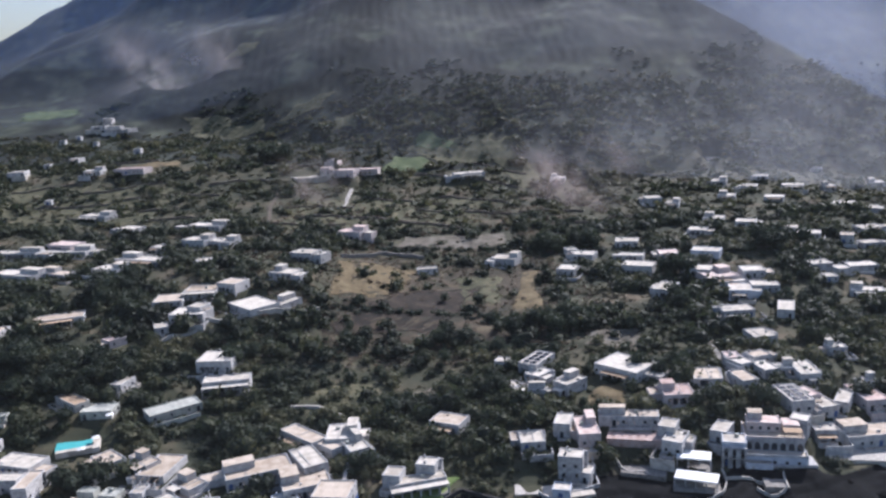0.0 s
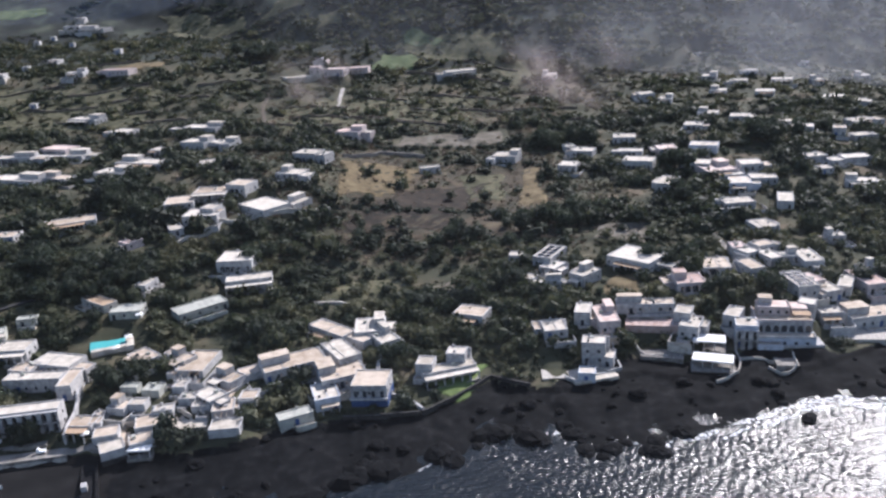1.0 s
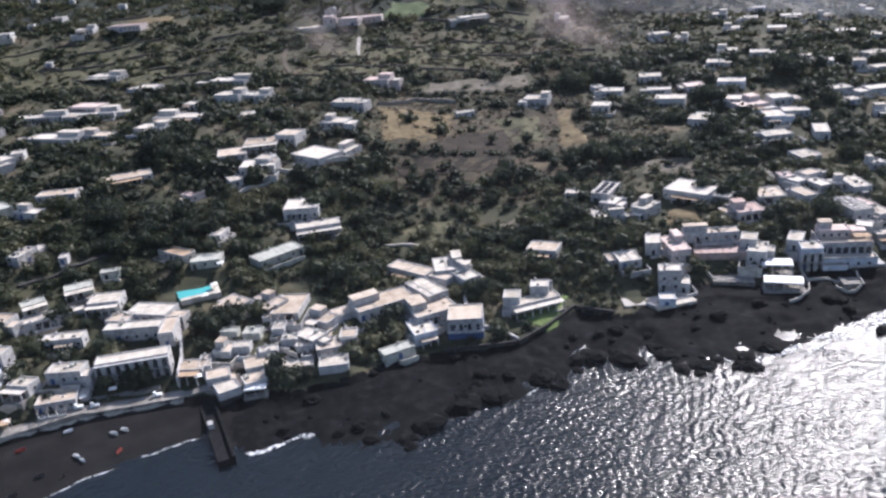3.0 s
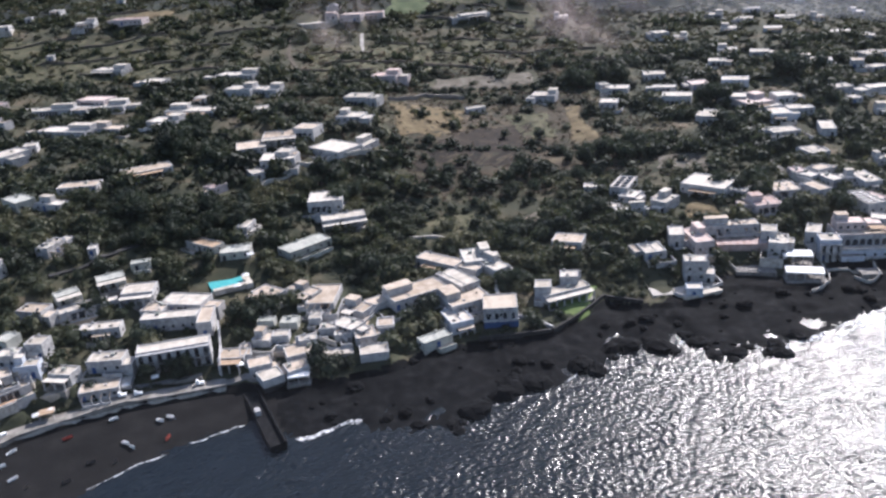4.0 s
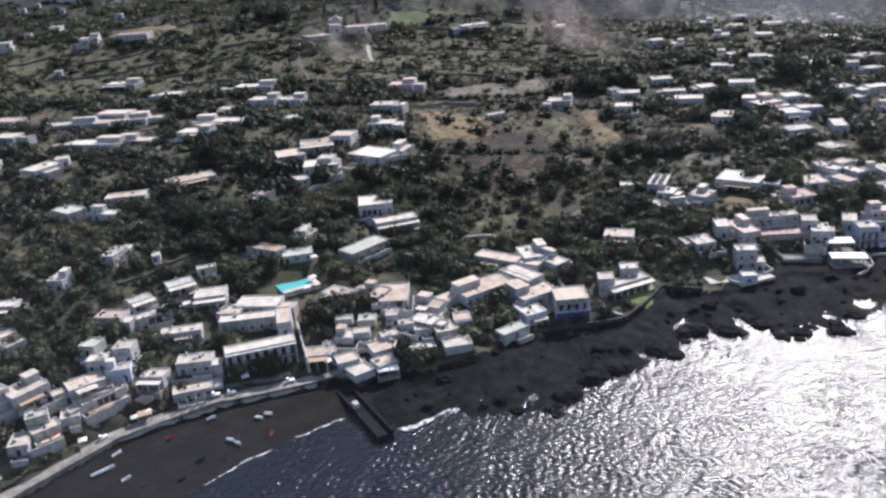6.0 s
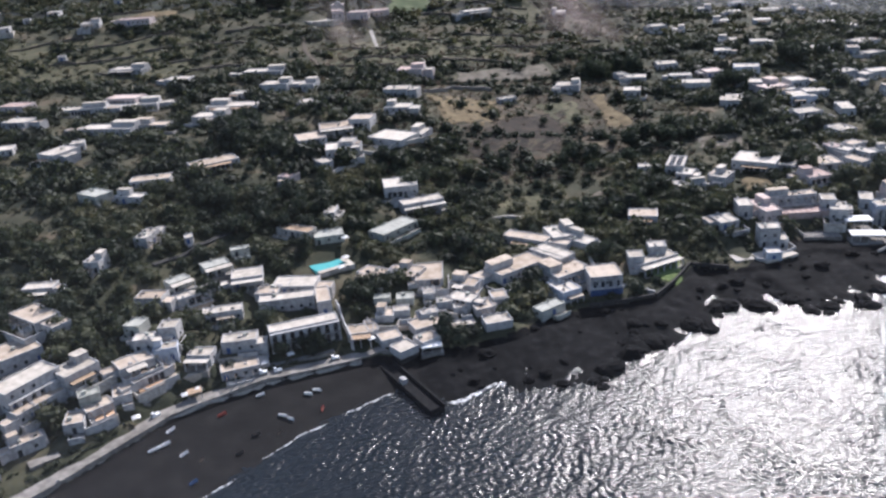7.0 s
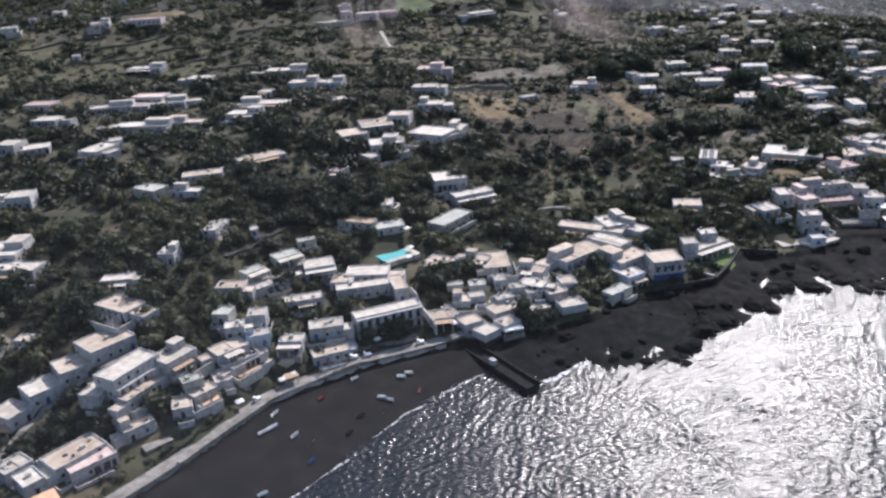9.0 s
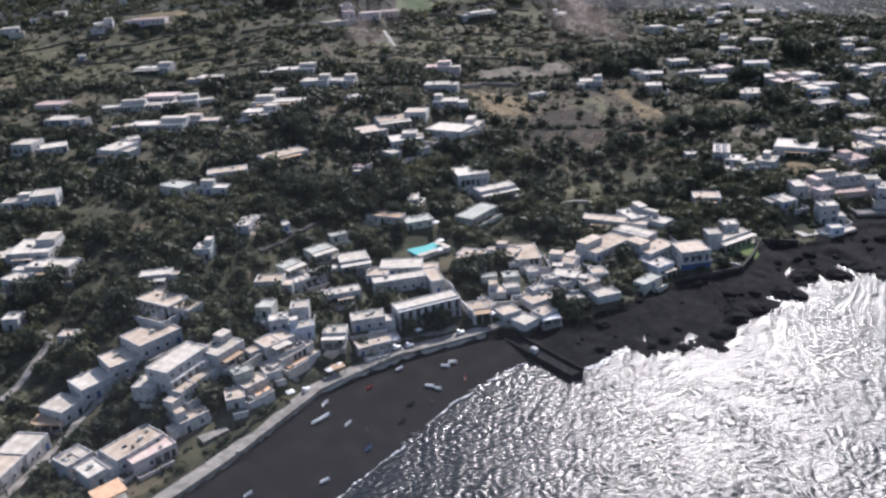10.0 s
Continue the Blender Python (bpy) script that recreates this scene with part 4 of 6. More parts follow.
house(-210.4, 202.8, 8.0, 8.0, 5.5, 2.4, 28.3, "t")
house(-208.3, 199.9, 5.3, 5.5, 4.6, 3.0, 10.5, "o")
house(-216.0, 198.5, 6.7, 5.7, 7.5, 3.2, 1.6, "t")
house(-190.7, 231.7, 13.8, 6.1, 6.0, 4.9, -13.2, "w")
house(-198.4, 227.7, 13.6, 6.3, 5.4, 4.0, -6.4, "w")
house(-191.8, 222.9, 11.2, 7.5, 4.9, 4.3, -0.1, "b1")
house(-181.3, 222.0, 8.4, 7.8, 5.7, 3.5, -18.7, "w", "v")
house(-201.3, 235.2, 16.1, 5.8, 6.3, 3.5, -24.8, "g")
house(-169.3, 227.0, 8.3, 11.4, 6.5, 4.0, -5.8, "w")
house(-170.1, 217.4, 4.6, 12.1, 7.5, 3.1, 5.7, "t")
house(-174.7, 244.0, 11.7, 13.5, 5.6, 3.6, -1.1, "w")
house(-197.8, 252.8, 17.4, 10.0, 6.6, 3.5, -20.1, "t")
house(-152.7, 247.4, 10.2, 19.3, 5.8, 4.6, -4.6, "w", "n")
house(-140.3, 245.2, 9.2, 5.0, 12.6, 5.1, -0.6, "t", "n")
house(-148.5, 227.8, 6.3, 22.9, 5.9, 7.0, 5.2, "w", "a")
house(-130.1, 225.7, 5.8, 8.7, 6.8, 2.6, -8.6, "t")
house(-244.5, 186.2, 4.7, 14.9, 8.8, 4.0, 35.0, "t")
house(-240.1, 182.2, 4.3, 12.6, 6.2, 3.5, 27.5, "p")
house(-259.7, 186.0, 5.2, 7.8, 7.0, 3.5, 37.4, "w")
house(-254.6, 178.3, 4.7, 5.7, 7.8, 3.9, 31.1, "w")
house(-250.0, 167.8, 3.9, 7.7, 6.4, 4.0, 24.0, "o")
house(-228.7, 193.5, 5.3, 8.8, 4.8, 3.5, 26.4, "t")
house(-120.0, 242.1, 8.9, 5.9, 3.7, 2.3, -10.8, "g")
house(-114.9, 232.7, 7.7, 5.7, 4.5, 2.3, -6.6, "w")
house(-108.2, 224.2, 5.4, 10.7, 7.9, 2.4, 13.2, "t", "f")
house(-121.4, 220.2, 4.9, 7.4, 6.3, 2.4, 10.6, "t", "f")
house(-117.8, 213.5, 3.8, 7.1, 6.7, 2.3, 24.7, "w", "f")
house(-109.6, 215.7, 4.4, 7.2, 6.1, 2.3, 21.3, "t", "f")
house(-106.0, 229.2, 6.6, 6.1, 4.3, 2.4, 4.0, "w")
house(-92.5, 234.2, 7.5, 9.6, 7.0, 2.4, -44.2, "w")
house(-87.3, 228.4, 6.1, 6.8, 8.0, 2.6, 5.3, "t")
house(-84.8, 218.5, 4.9, 9.3, 6.6, 2.6, 0.3, "w", "fm")
house(-94.4, 230.3, 6.6, 5.7, 4.8, 2.3, -2.5, "w")
house(-100.4, 254.0, 10.2, 10.1, 15.5, 2.3, -11.8, "t")
house(-106.6, 256.5, 11.3, 9.6, 5.7, 2.3, -36.8, "t")
house(-79.9, 233.2, 6.5, 5.5, 7.9, 2.3, -1.3, "t")
house(-183.8, 207.9, 3.9, 4.2, 3.3, 2.6, 11.2, "n")
house(-120.5, 232.4, 7.4, 6.3, 6.0, 2.3, -18.5, "t")
house(-109.0, 211.6, 3.3, 6.8, 3.0, 2.6, -3.1, "a")
house(-99.3, 234.0, 7.6, 5.4, 4.4, 2.3, -5.7, "w")
house(-89.1, 244.9, 8.2, 10.3, 7.1, 2.3, -36.9, "t")
house(-112.1, 240.4, 8.4, 6.2, 5.3, 2.3, -11.3, "g")
house(-103.3, 241.5, 8.5, 4.3, 5.9, 2.3, -7.7, "w")
house(-126.3, 227.5, 6.0, 3.7, 8.2, 2.3, 5.4, "t")


def terraces(x, y):
    """How far a place belongs to a house's levelled plot (0 to 1), and that plot's height."""
    best, level = np.zeros(np.shape(x)), np.zeros(np.shape(x))
    for hx, hy, hw, hd, turn, hz in HOUSES:
        m = np.hypot(x - hx, y - hy) < 0.5 * math.hypot(hw, hd) + 8
        if not m.any():
            continue
        c, s = math.cos(radians(turn)), math.sin(radians(turn))
        dx, dy = x[m] - hx, y[m] - hy
        u, v = np.abs(dx * c + dy * s) - hw / 2, np.abs(-dx * s + dy * c) - hd / 2
        far = np.hypot(np.maximum(u, 0), np.maximum(v, 0))
        wgt = smooth(5.5, 1.2, far) * 0.98 + 0.02 * (far <= 0.3)
        take = wgt > best[m]
        bm, lm = best[m], level[m]
        bm[take], lm[take] = wgt[take], hz
        best[m], level[m] = bm, lm
    return best, level


def land_z(x, y):
    """The finished ground: slope, small unevenness, and the levelled plots."""
    x, y = np.atleast_1d(np.asarray(x, float)), np.atleast_1d(np.asarray(y, float))
    z = ground_z(x, y)
    inland = smooth(1, 6, y - np.interp(x, EDGE_X, EDGE_Y))
    z = z + inland * (0.35 * ripple(x, y, 6, 3) + 0.5 * ripple(x, y, 17, 7))
    w, level = terraces(x, y)
    w = w * smooth(-1.0, 0.5, y - np.interp(x, EDGE_X, EDGE_Y))
    return z + w * (level - 0.05 - z)




def bare_rock(x):
    """How far the lava reaches inland between the bathing terraces."""
    return 9 * smooth(14, 26, x) * smooth(118, 104, x)


def growth(x, y):
    """How thick the scrub stands (about -1 to 1), in patches and along old terraces."""
    return 0.75 * ripple(x, y, 24, 5) + 0.5 * ripple(x, y * 1.8, 11, 8) + 0.35 * ripple(x * 0.5, y * 2.2, 16, 2) + 0.55 * smooth(430, 300, y) - 0.5 * np.exp(-(x / 60) ** 2 - ((y - 395) / 60) ** 2)


def open_land(x, y):
    wood = smooth(0.7, -0.5, lush(x, y))
    return np.where(y > 700, wood, 0.9 * smooth(0.15, -0.6, growth(x, y)))


def lush(x, y):
    """Where woods stand on the volcano's flank."""
    return ripple(x, y, 75, 3) + 0.6 * ripple(x, y, 28, 6) + 0.9 * np.exp(-((x + 120) / 130) ** 2 - ((y - 780) / 90) ** 2) - 0.001 * (y - 750)


# ---- the ground, the sea ----
def spread(*runs):
    """Grid lines: runs of (from, to, step)."""
    v = [np.arange(a, b, s) for a, b, s in runs]
    return np.concatenate(v)


gx = spread((-3000, -900, 150), (-900, -420, 16), (-420, -130, 2.2), (-130, 130, 1.3), (130, 420, 3.0), (420, 900, 16), (900, 3200, 150))
gy = spread((-800, 0, 100), (0, 140, 5), (140, 246, 1.1), (246, 480, 2.6), (480, 900, 5), (900, 2500, 22), (2500, 4200, 170))
X, Y = np.meshgrid(gx, gy)
Z = land_z(X, Y)
nx, ny = len(gx), len(gy)
i = (np.arange(ny - 1)[:, None] * nx + np.arange(nx - 1)[None, :]).ravel()
quads = np.stack([i, i + 1, i + nx + 1, i + nx], 1)
cx, cy = X.ravel()[quads].mean(1), Y.ravel()[quads].mean(1)
edge_y = np.interp(cx, EDGE_X, EDGE_Y)
zone = np.where(cy < edge_y + 0.5 + bare_rock(cx), np.where(cx + 4 * ripple(cx, cy, 9, 4) < -114, 1, 2), np.where(cy > 640 + 30 * ripple(cx, cy, 60, 9), 3, 0))
ground = new("ground", mesh_of("ground", np.stack([X, Y, Z], -1).reshape(-1, 3), quads, [SOIL, SAND, LAVA, MOUNTAIN], zone, True))
cov = ground.data.attributes.new("cover", "FLOAT", "POINT")
cov.data.foreach_set("value", open_land(X, Y).ravel().astype(np.float32))
tagged(ground, "volcanic slope with scrub, black sand beach and lava shore", "ground", kind="structure")

wx = spread((-6000, -1000, 1000), (-1000, -230, 110), (-230, 160, 0.40), (160, 1000, 120), (1000, 6001, 1000))
wy = spread((-6000, -1000, 1000), (-1000, 96, 120), (96, 240, 0.40), (240, 1000, 120), (1000, 6001, 1000))
WX, WY = np.meshgrid(wx, wy)
chop, sea_rng = np.zeros_like(WX), np.random.default_rng(4)
lull = 1.0 + 0.35 * ripple(WX, WY, 13, 3)
for q in range(44):
    long = q < 4
    length, way = (4.5 + 1.6 * q, radians(96 + 12 * q)) if long else (1.05 * 2.7 ** sea_rng.random(), radians(sea_rng.normal(108, 58)))
    kx, ky = 2 * math.pi / length * math.cos(way), 2 * math.pi / length * math.sin(way)
    bend = 2.6 * np.sin(WX / (4 + 5 * sea_rng.random()) + q) + 2.6 * np.sin(WY / (4 + 5 * sea_rng.random()) - q)
    chop += (0.0056 if long else 0.0066) * length * np.sin(kx * WX + ky * WY + 6.283 * sea_rng.random() + bend)
chop *= lull * smooth(-230, -218, WX) * smooth(160, 150, WX) * smooth(96, 104, WY) * smooth(240, 232, WY)
i = (np.arange(len(wy) - 1)[:, None] * len(wx) + np.arange(len(wx) - 1)[None, :]).ravel()
sea = new("water", mesh_of("water", np.stack([WX, WY, chop], -1).reshape(-1, 3), np.stack([i, i + 1, i + len(wx) + 1, i + len(wx)], 1), [SEA], smooth_faces=True))
tagged(sea, "dark rippled sea glittering under a low sun", "sea", kind="structure")


def foam_line(x0, x1, width, seed, shift=0.0):
    """A ragged strip of foam along the water's edge."""
    xs = np.arange(x0, x1, 0.3)
    fine = np.convolve(np.pad(shore_y(xs), 8, "edge"), np.ones(17) / 17, "valid")
    ys = fine - shift - 0.4 * ripple(xs, xs * 0.2, 3, seed + 4)
    ends = smooth(0, 0.12, (xs - x0) / (x1 - x0)) * smooth(1, 0.88, (xs - x0) / (x1 - x0))
    w = width * ends * np.clip(0.6 + 0.5 * ripple(xs, xs * 0.3, 6, seed), 0.1, 2) + 0.05
    v, k = [], 5
    for j in range(k):
        s = j / (k - 1) - 0.25
        v.append(np.stack([xs, ys - w * s * 2, np.full_like(xs, 0.10 - 0.06 * abs(s))], 1))
    n = len(xs)
    q = [(a + b * n, a + 1 + b * n, a + 1 + (b + 1) * n, a + (b + 1) * n) for b in range(k - 1) for a in range(n - 1)]
    ob = new("foam", mesh_of("foam", np.concatenate(v), q, [FOAM], smooth_faces=True))
    return tagged(ob, "white ragged foam of a small breaking wave", "foam", "foam along the shore", "stuff")


for a, b, w, s, d in ((-200, -172, 0.35, 1, 0.0), (-165, -146, 0.4, 11, 0.0), (-140, -124, 0.35, 12, 0.0), (-110, -90, 1.5, 2, 0.1), (-64, -41, 1.5, 3, 0.2), (-40, -34, 0.9, 14, 0.3), (-28, -14, 1.3, 4, 0.4), (-10, 6, 1.7, 5, 0.5), (13, 20, 1.4, 6, 0.4), (27, 39, 1.5, 7, 0.5), (43, 62, 1.5, 13, 0.5), (64, 140, 2.4, 8, 0.8), (58, 120, 1.4, 9, 5.0)):
    foam_line(a, b, w, s, d)


def drape(corners, n=14, lift=0.28, ragged=2.6, seed=1, rimness=3.5):
    """Grid points over four corners, laid on the ground."""
    c = np.array(corners, float)
    s, t = np.meshgrid(np.linspace(0, 1, n), np.linspace(0, 1, n))
    p = (c[0] * ((1 - s) * (1 - t))[..., None] + c[1] * (s * (1 - t))[..., None] + c[2] * (s * t)[..., None] + c[3] * ((1 - s) * t)[..., None])
    x, y = p[..., 0], p[..., 1]
    x, y = x + ragged * ripple(x, y, 11, seed), y + ragged * ripple(x, y, 11, seed + 3)
    z = land_z(x, y) + lift
    edge = (s == 0) | (s == 1) | (t == 0) | (t == 1)
    z = np.where(edge, z - 0.8, z)
    i = (np.arange(n - 1)[:, None] * n + np.arange(n - 1)[None, :]).ravel()
    rim = np.minimum(np.minimum(s, 1 - s), np.minimum(t, 1 - t)).ravel()
    return np.stack([x, y, z], -1).reshape(-1, 3), np.stack([i, i + 1, i + n + 1, i + n], 1), np.clip(rim * rimness, 0, 0.6)


FIELDS = []


def field(corners, mat, label, bare=0.85, n=14, lift=0.28, rimness=3.5):
    v, f, rim = drape(corners, n, lift, seed=len(FIELDS) + 1, rimness=rimness)
    ob = new("field", mesh_of("field", v, f, [mat], smooth_faces=True))
    ob.data.attributes.new("rim", "FLOAT", "POINT").data.foreach_set("value", rim.astype(np.float32))
    FIELDS.append((np.array(corners, float), bare))
    return tagged(ob, label, "field", "fields on the slope", "structure")


field([(-71.6, 324.9), (51.4, 316.7), (65.0, 473.8), (-73.7, 465.3)], BROWN_SLOPE, "brown and olive fallow slope between the gardens", 0.45, 40, 0.16, 2.0)
field([(-63.4, 382.7), (-27.1, 397.1), (-15.3, 448.3), (-62.8, 444.8)], DRY_GRASS, "tan dry grass field on a low terrace", 0.68)
field([(27.7, 384.7), (40.3, 383.0), (44.4, 440.5), (34.4, 444.5)], DRY_GRASS, "smooth tan mown field between hedges", 0.97, 14, 0.28, 8)
field([(-2.1, 393.9), (22.8, 391.1), (28.1, 435.9), (-1.5, 434.6)], MEADOW, "olive rough meadow with scattered bushes", 0.55)
field([(-40.7, 478.9), (34.0, 482.7), (36.1, 510.3), (-32.0, 498.7)], BARE_EARTH, "pale grey-brown bare terrace strip", 0.95, 14, 0.28, 8)
field([(-54.3, 352.8), (-9.8, 349.1), (-2.2, 385.1), (-62.2, 375.2)], BROWN_SLOPE, "brown dry slope with low scrub", 0.5)
field([(43.5, 279.6), (57.8, 275.3), (63.8, 295.5), (49.3, 299.3)], DRY_GRASS, "yellowish square lawn beside white houses", 0.97, 8, 0.28, 8)
field([(51.7, 334.7), (74.2, 322.3), (84.8, 348.5), (59.5, 351.7)], BARE_EARTH, "bare sandy brown plot with few bushes", 0.9, 10)
field([(-63.3, 301.1), (-31.4, 293.4), (-21.5, 317.8), (-54.8, 323.0)], MEADOW, "olive fallow meadow", 0.7, 10)
field([(-30.0, 304.4), (4.0, 291.2), (4.6, 306.5), (-10.6, 313.7)], BARE_EARTH, "reddish brown earth plot", 0.6, 10)
field([(-43.5, 675.5), (-6.4, 640.4), (42.3, 639.0), (40.1, 682.5)], MEADOW, "olive grassy knoll", 0.8, 16, 0.2, 4)
field([(-33.3, 672.1), (-2.8, 660.8), (14.1, 665.6), (-20.0, 697.7)], GREEN_FIELD, "bright green grass on a knoll", 0.95)
field([(-416.2, 813.4), (-357.0, 828.1), (-367.0, 863.1), (-442.1, 871.1)], GREEN_FIELD, "green terraced field on the flank", 0.9)
field([(-220.8, 737.3), (-178.0, 733.8), (-197.1, 775.4), (-253.0, 799.0)], MEADOW, "pale green terraced slope", 0.85)
field([(53.8, 585.9), (75.5, 600.4), (46.2, 674.7), (22.1, 671.3)], MEADOW, "pale olive ridge grass", 0.85, 16)
field([(-53.1, 625.9), (-18.2, 627.2), (-12.8, 655.3), (-43.3, 660.0)], GREEN_FIELD, "green terrace lawn behind a pink church", 0.95, 14, 0.28, 7)
field([(-249.5, 616.9), (-199.3, 631.5), (-208.0, 648.6), (-242.4, 634.4)], DRY_GRASS, "tan cleared terrace beside a pink house", 0.9)
field([(-26, 234.0), (-14.5, 229.6), (-1.0, 245.5), (-8.0, 249.5)], LAWN, "green lawn in front of a white villa", 1.0, 10, 0.5, 8)


field([(-66, 350), (-8, 360), (22, 428), (-34, 404)], BURNT, "dark brown scorched ground on the slope", 0.85, 20, 0.34, 3)
field([(-112.2, 493.0), (24.5, 522.2), (35.1, 584.0), (-118.4, 565.2)], MEADOW, "olive-brown old terraces with scattered scrub", 0.4, 20)
field([(-336.2, 525.2), (-182.4, 514.2), (-172.1, 590.5), (-335.3, 613.7)], MEADOW, "grey-green fallow terraces on the slope", 0.25, 20)
field([(-197.8, 734.4), (-155.0, 737.8), (-160.0, 756.2), (-200.0, 753.9)], MEADOW, "small green clearing under the volcano", 0.95, 8)
field([(-232, 892), (-196, 896), (-190, 922), (-222, 918)], MEADOW, "pale green clearing high on the flank", 0.95, 8)
field([(-150, 742), (-112, 752), (-96, 772), (-140, 762)], MEADOW, "curved pale green terrace on the flank", 0.9, 10)
field([(-99.0, 716.4), (-70.1, 714.9), (-77.0, 738.4), (-100.0, 736.0)], MEADOW, "small pale green clearing under the volcano", 0.95, 8)


def strip(name, points, width, mat, lift, label, category, thick=0.0, kind="structure"):
    """A road, path or wall along a line of points, laid on the ground; thick: the height of a wall."""
    p = np.array(points, float)
    d = np.r_[0, np.cumsum(np.hypot(*np.diff(p, axis=0).T))]
    t = np.linspace(0, d[-1], max(2, int(d[-1] / 2.0) + 1))
    x, y = np.interp(t, d, p[:, 0]), np.interp(t, d, p[:, 1])
    tx, ty = np.gradient(x), np.gradient(y)
    q = np.hypot(tx, ty)
    ox, oy = -ty / q * width / 2, tx / q * width / 2
    z = land_z(x, y) + lift + 0.25
    v = [np.stack([x - ox, y - oy, z - 1.5], 1), np.stack([x - ox, y - oy, z + thick], 1), np.stack([x + ox, y + oy, z + thick], 1), np.stack([x + ox, y + oy, z - 1.5], 1)]
    n = len(t)
    f = [(a + b * n, a + b * n + 1, a + (b + 1) * n + 1, a + (b + 1) * n) for b in range(3) for a in range(n - 1)]
    f += [(0, n, 2 * n, 3 * n), (n - 1, 4 * n - 1, 3 * n - 1, 2 * n - 1)]
    ob = new(name, mesh_of(name, np.concatenate(v), f, [mat]))
    LINES.append((np.stack([x, y], 1), width))
    return tagged(ob, label, category, kind=kind)


LINES = []
# the promenade on its wall over the beach
qx = np.arange(-300, -131, 3.0)
qy = np.interp(qx, EDGE_X, EDGE_Y)
strip("road", np.stack([qx, qy + 2.4], 1), 4.6, CONCRETE, 0.1, "grey concrete promenade above a black beach", "road")
strip("parapet", np.stack([qx, qy - 0.1], 1), 0.45, PALE_STONE, 0.0, "low pale parapet along the promenade", "wall", 0.75)
strip("pavement", [(-132, 216.5), (-124, 216), (-116, 214.5)], 3.5, CONCRETE, 0.0, "concrete landing above a jetty", "pavement")
for pts, w, h, mat, label in (
        ([(-136.3, 243), (-134.8, 231), (-133.6, 219)], 0.5, 3.2, WHITE, "tall white boundary wall beside a hotel"),
        ([(-127.1, 337.1), (-109.9, 348.6)], 2.0, 0.5, PALE_STONE, "pale garden wall on a slope"),
        ([(-111.4, 352.6), (-88.7, 356.6), (-63.6, 371.5)], 1.0, 1.6, PALE_STONE, "long pale stone garden wall"),
        ([(-35, 233.3), (-39.4, 245.8), (-38.6, 253.8)], 1.2, 1.6, PALE_STONE, "pale boundary wall beside an alley"),
        ([(-36, 233.4), (-29, 230.3), (-25, 223.5)], 0.8, 1.0, WHITE, "white curving garden wall"),
        ([(-130.4, 297.0), (-124.7, 306.2), (-128.8, 308.3)], 0.7, 1.0, PALE_STONE, "pale curving stone wall"),
        ([(104.9, 350.7), (126.5, 349.3)], 0.8, 1.8, PALE_STONE, "pale long garden wall"),
        ([(-62.0, 445.7), (-39.8, 463.5), (-16.8, 461.9)], 1.2, 1.8, STONE, "dark dry-stone terrace wall"),
        ([(-65.4, 296.3), (-53.9, 296.9), (-44.4, 290.3)], 0.8, 0.9, PALE_STONE, "low pale field wall"),
        ([(-25.3, 222), (-14.8, 229.8), (-1.7, 241.7), (10, 234)], 0.8, 0.8, LAVA_WALL, "dark sea wall over the rocks"),
        ([(-50, 222.6), (-36, 222), (-26, 222)], 0.8, 0.8, LAVA_WALL, "dark sea wall over the rocks")):
    strip("garden_wall", pts, w, mat, 0.0, label, "wall", h)
for tx, ty, tl, tt in ((-95, 512, 62, 4), (-60, 528, 74, 2), (-20, 522, 60, -6), (-88, 547, 50, 8), (8, 546, 66, -8), (-30, 566, 58, -2), (14, 572, 50, -12), (22, 603, 52, -16), (38, 630, 44, -20), (-2, 618, 40, -6),
                       (-215, 545, 70, 6), (-262, 560, 60, 10), (-190, 572, 66, 4), (-240, 588, 74, 8), (-170, 528, 52, -4), (-288, 596, 54, 10), (-150, 596, 48, 2), (96, 520, 40, 0), (64, 546, 44, -8), (170, 620, 50, 4), (-250, 640, 50, 8), (-120, 632, 40, 0)):
    a = radians(tt)
    pts = [(tx + u * tl * math.cos(a) - 2.5 * math.sin(u * 5 + tx), ty + u * tl * math.sin(a) + 3.0 * math.cos(u * 4 + ty)) for u in (-0.5, -0.3, -0.1, 0.1, 0.3, 0.5)]
    strip("terrace_wall", pts, 0.9, DRY_STONE, 0.0, "brown dry-stone wall holding an old field terrace", "wall", 1.1)
for pts, w, h, label in (
        ([(48.8, 251.5), (50.1, 247.0), (52.1, 245.2), (56.7, 244.6), (58.8, 241.9), (61.7, 242.1), (62.9, 244.2)], 0.7, 1.2, "white wavy rim of a stone terrace"),
        ([(80.5, 243.3), (80.6, 238.4), (77.5, 231.7), (73.8, 229.5), (69.0, 228.4)], 0.6, 1.0, "pale curved stair wall down to the rocks"),
        ([(88.6, 235.0), (91.0, 232.0), (94.2, 231.0), (97.6, 233.5), (98.3, 239.3)], 0.6, 1.0, "white rim of a round bathing terrace"),
        ([(81.0, 239.4), (86.6, 239.5), (92.2, 237.5)], 0.6, 1.0, "white wall between two bathing terraces"),
        ([(21.8, 236.2), (25.8, 232.6), (31.2, 236.0), (36.4, 237.6), (41.0, 238.9), (40.8, 246.4), (41.3, 255.5)], 0.7, 1.3, "white zigzag wall round a villa's terrace"),
        ([(52.9, 259.1), (61.7, 255.2), (67.0, 250.9)], 0.6, 1.0, "white wall along a sloping path")):
    strip("terrace_wall", pts, 0.4, WHITE if "zigzag" in label else PALE_STONE, 0.1, label, "wall", 0.65 * h)
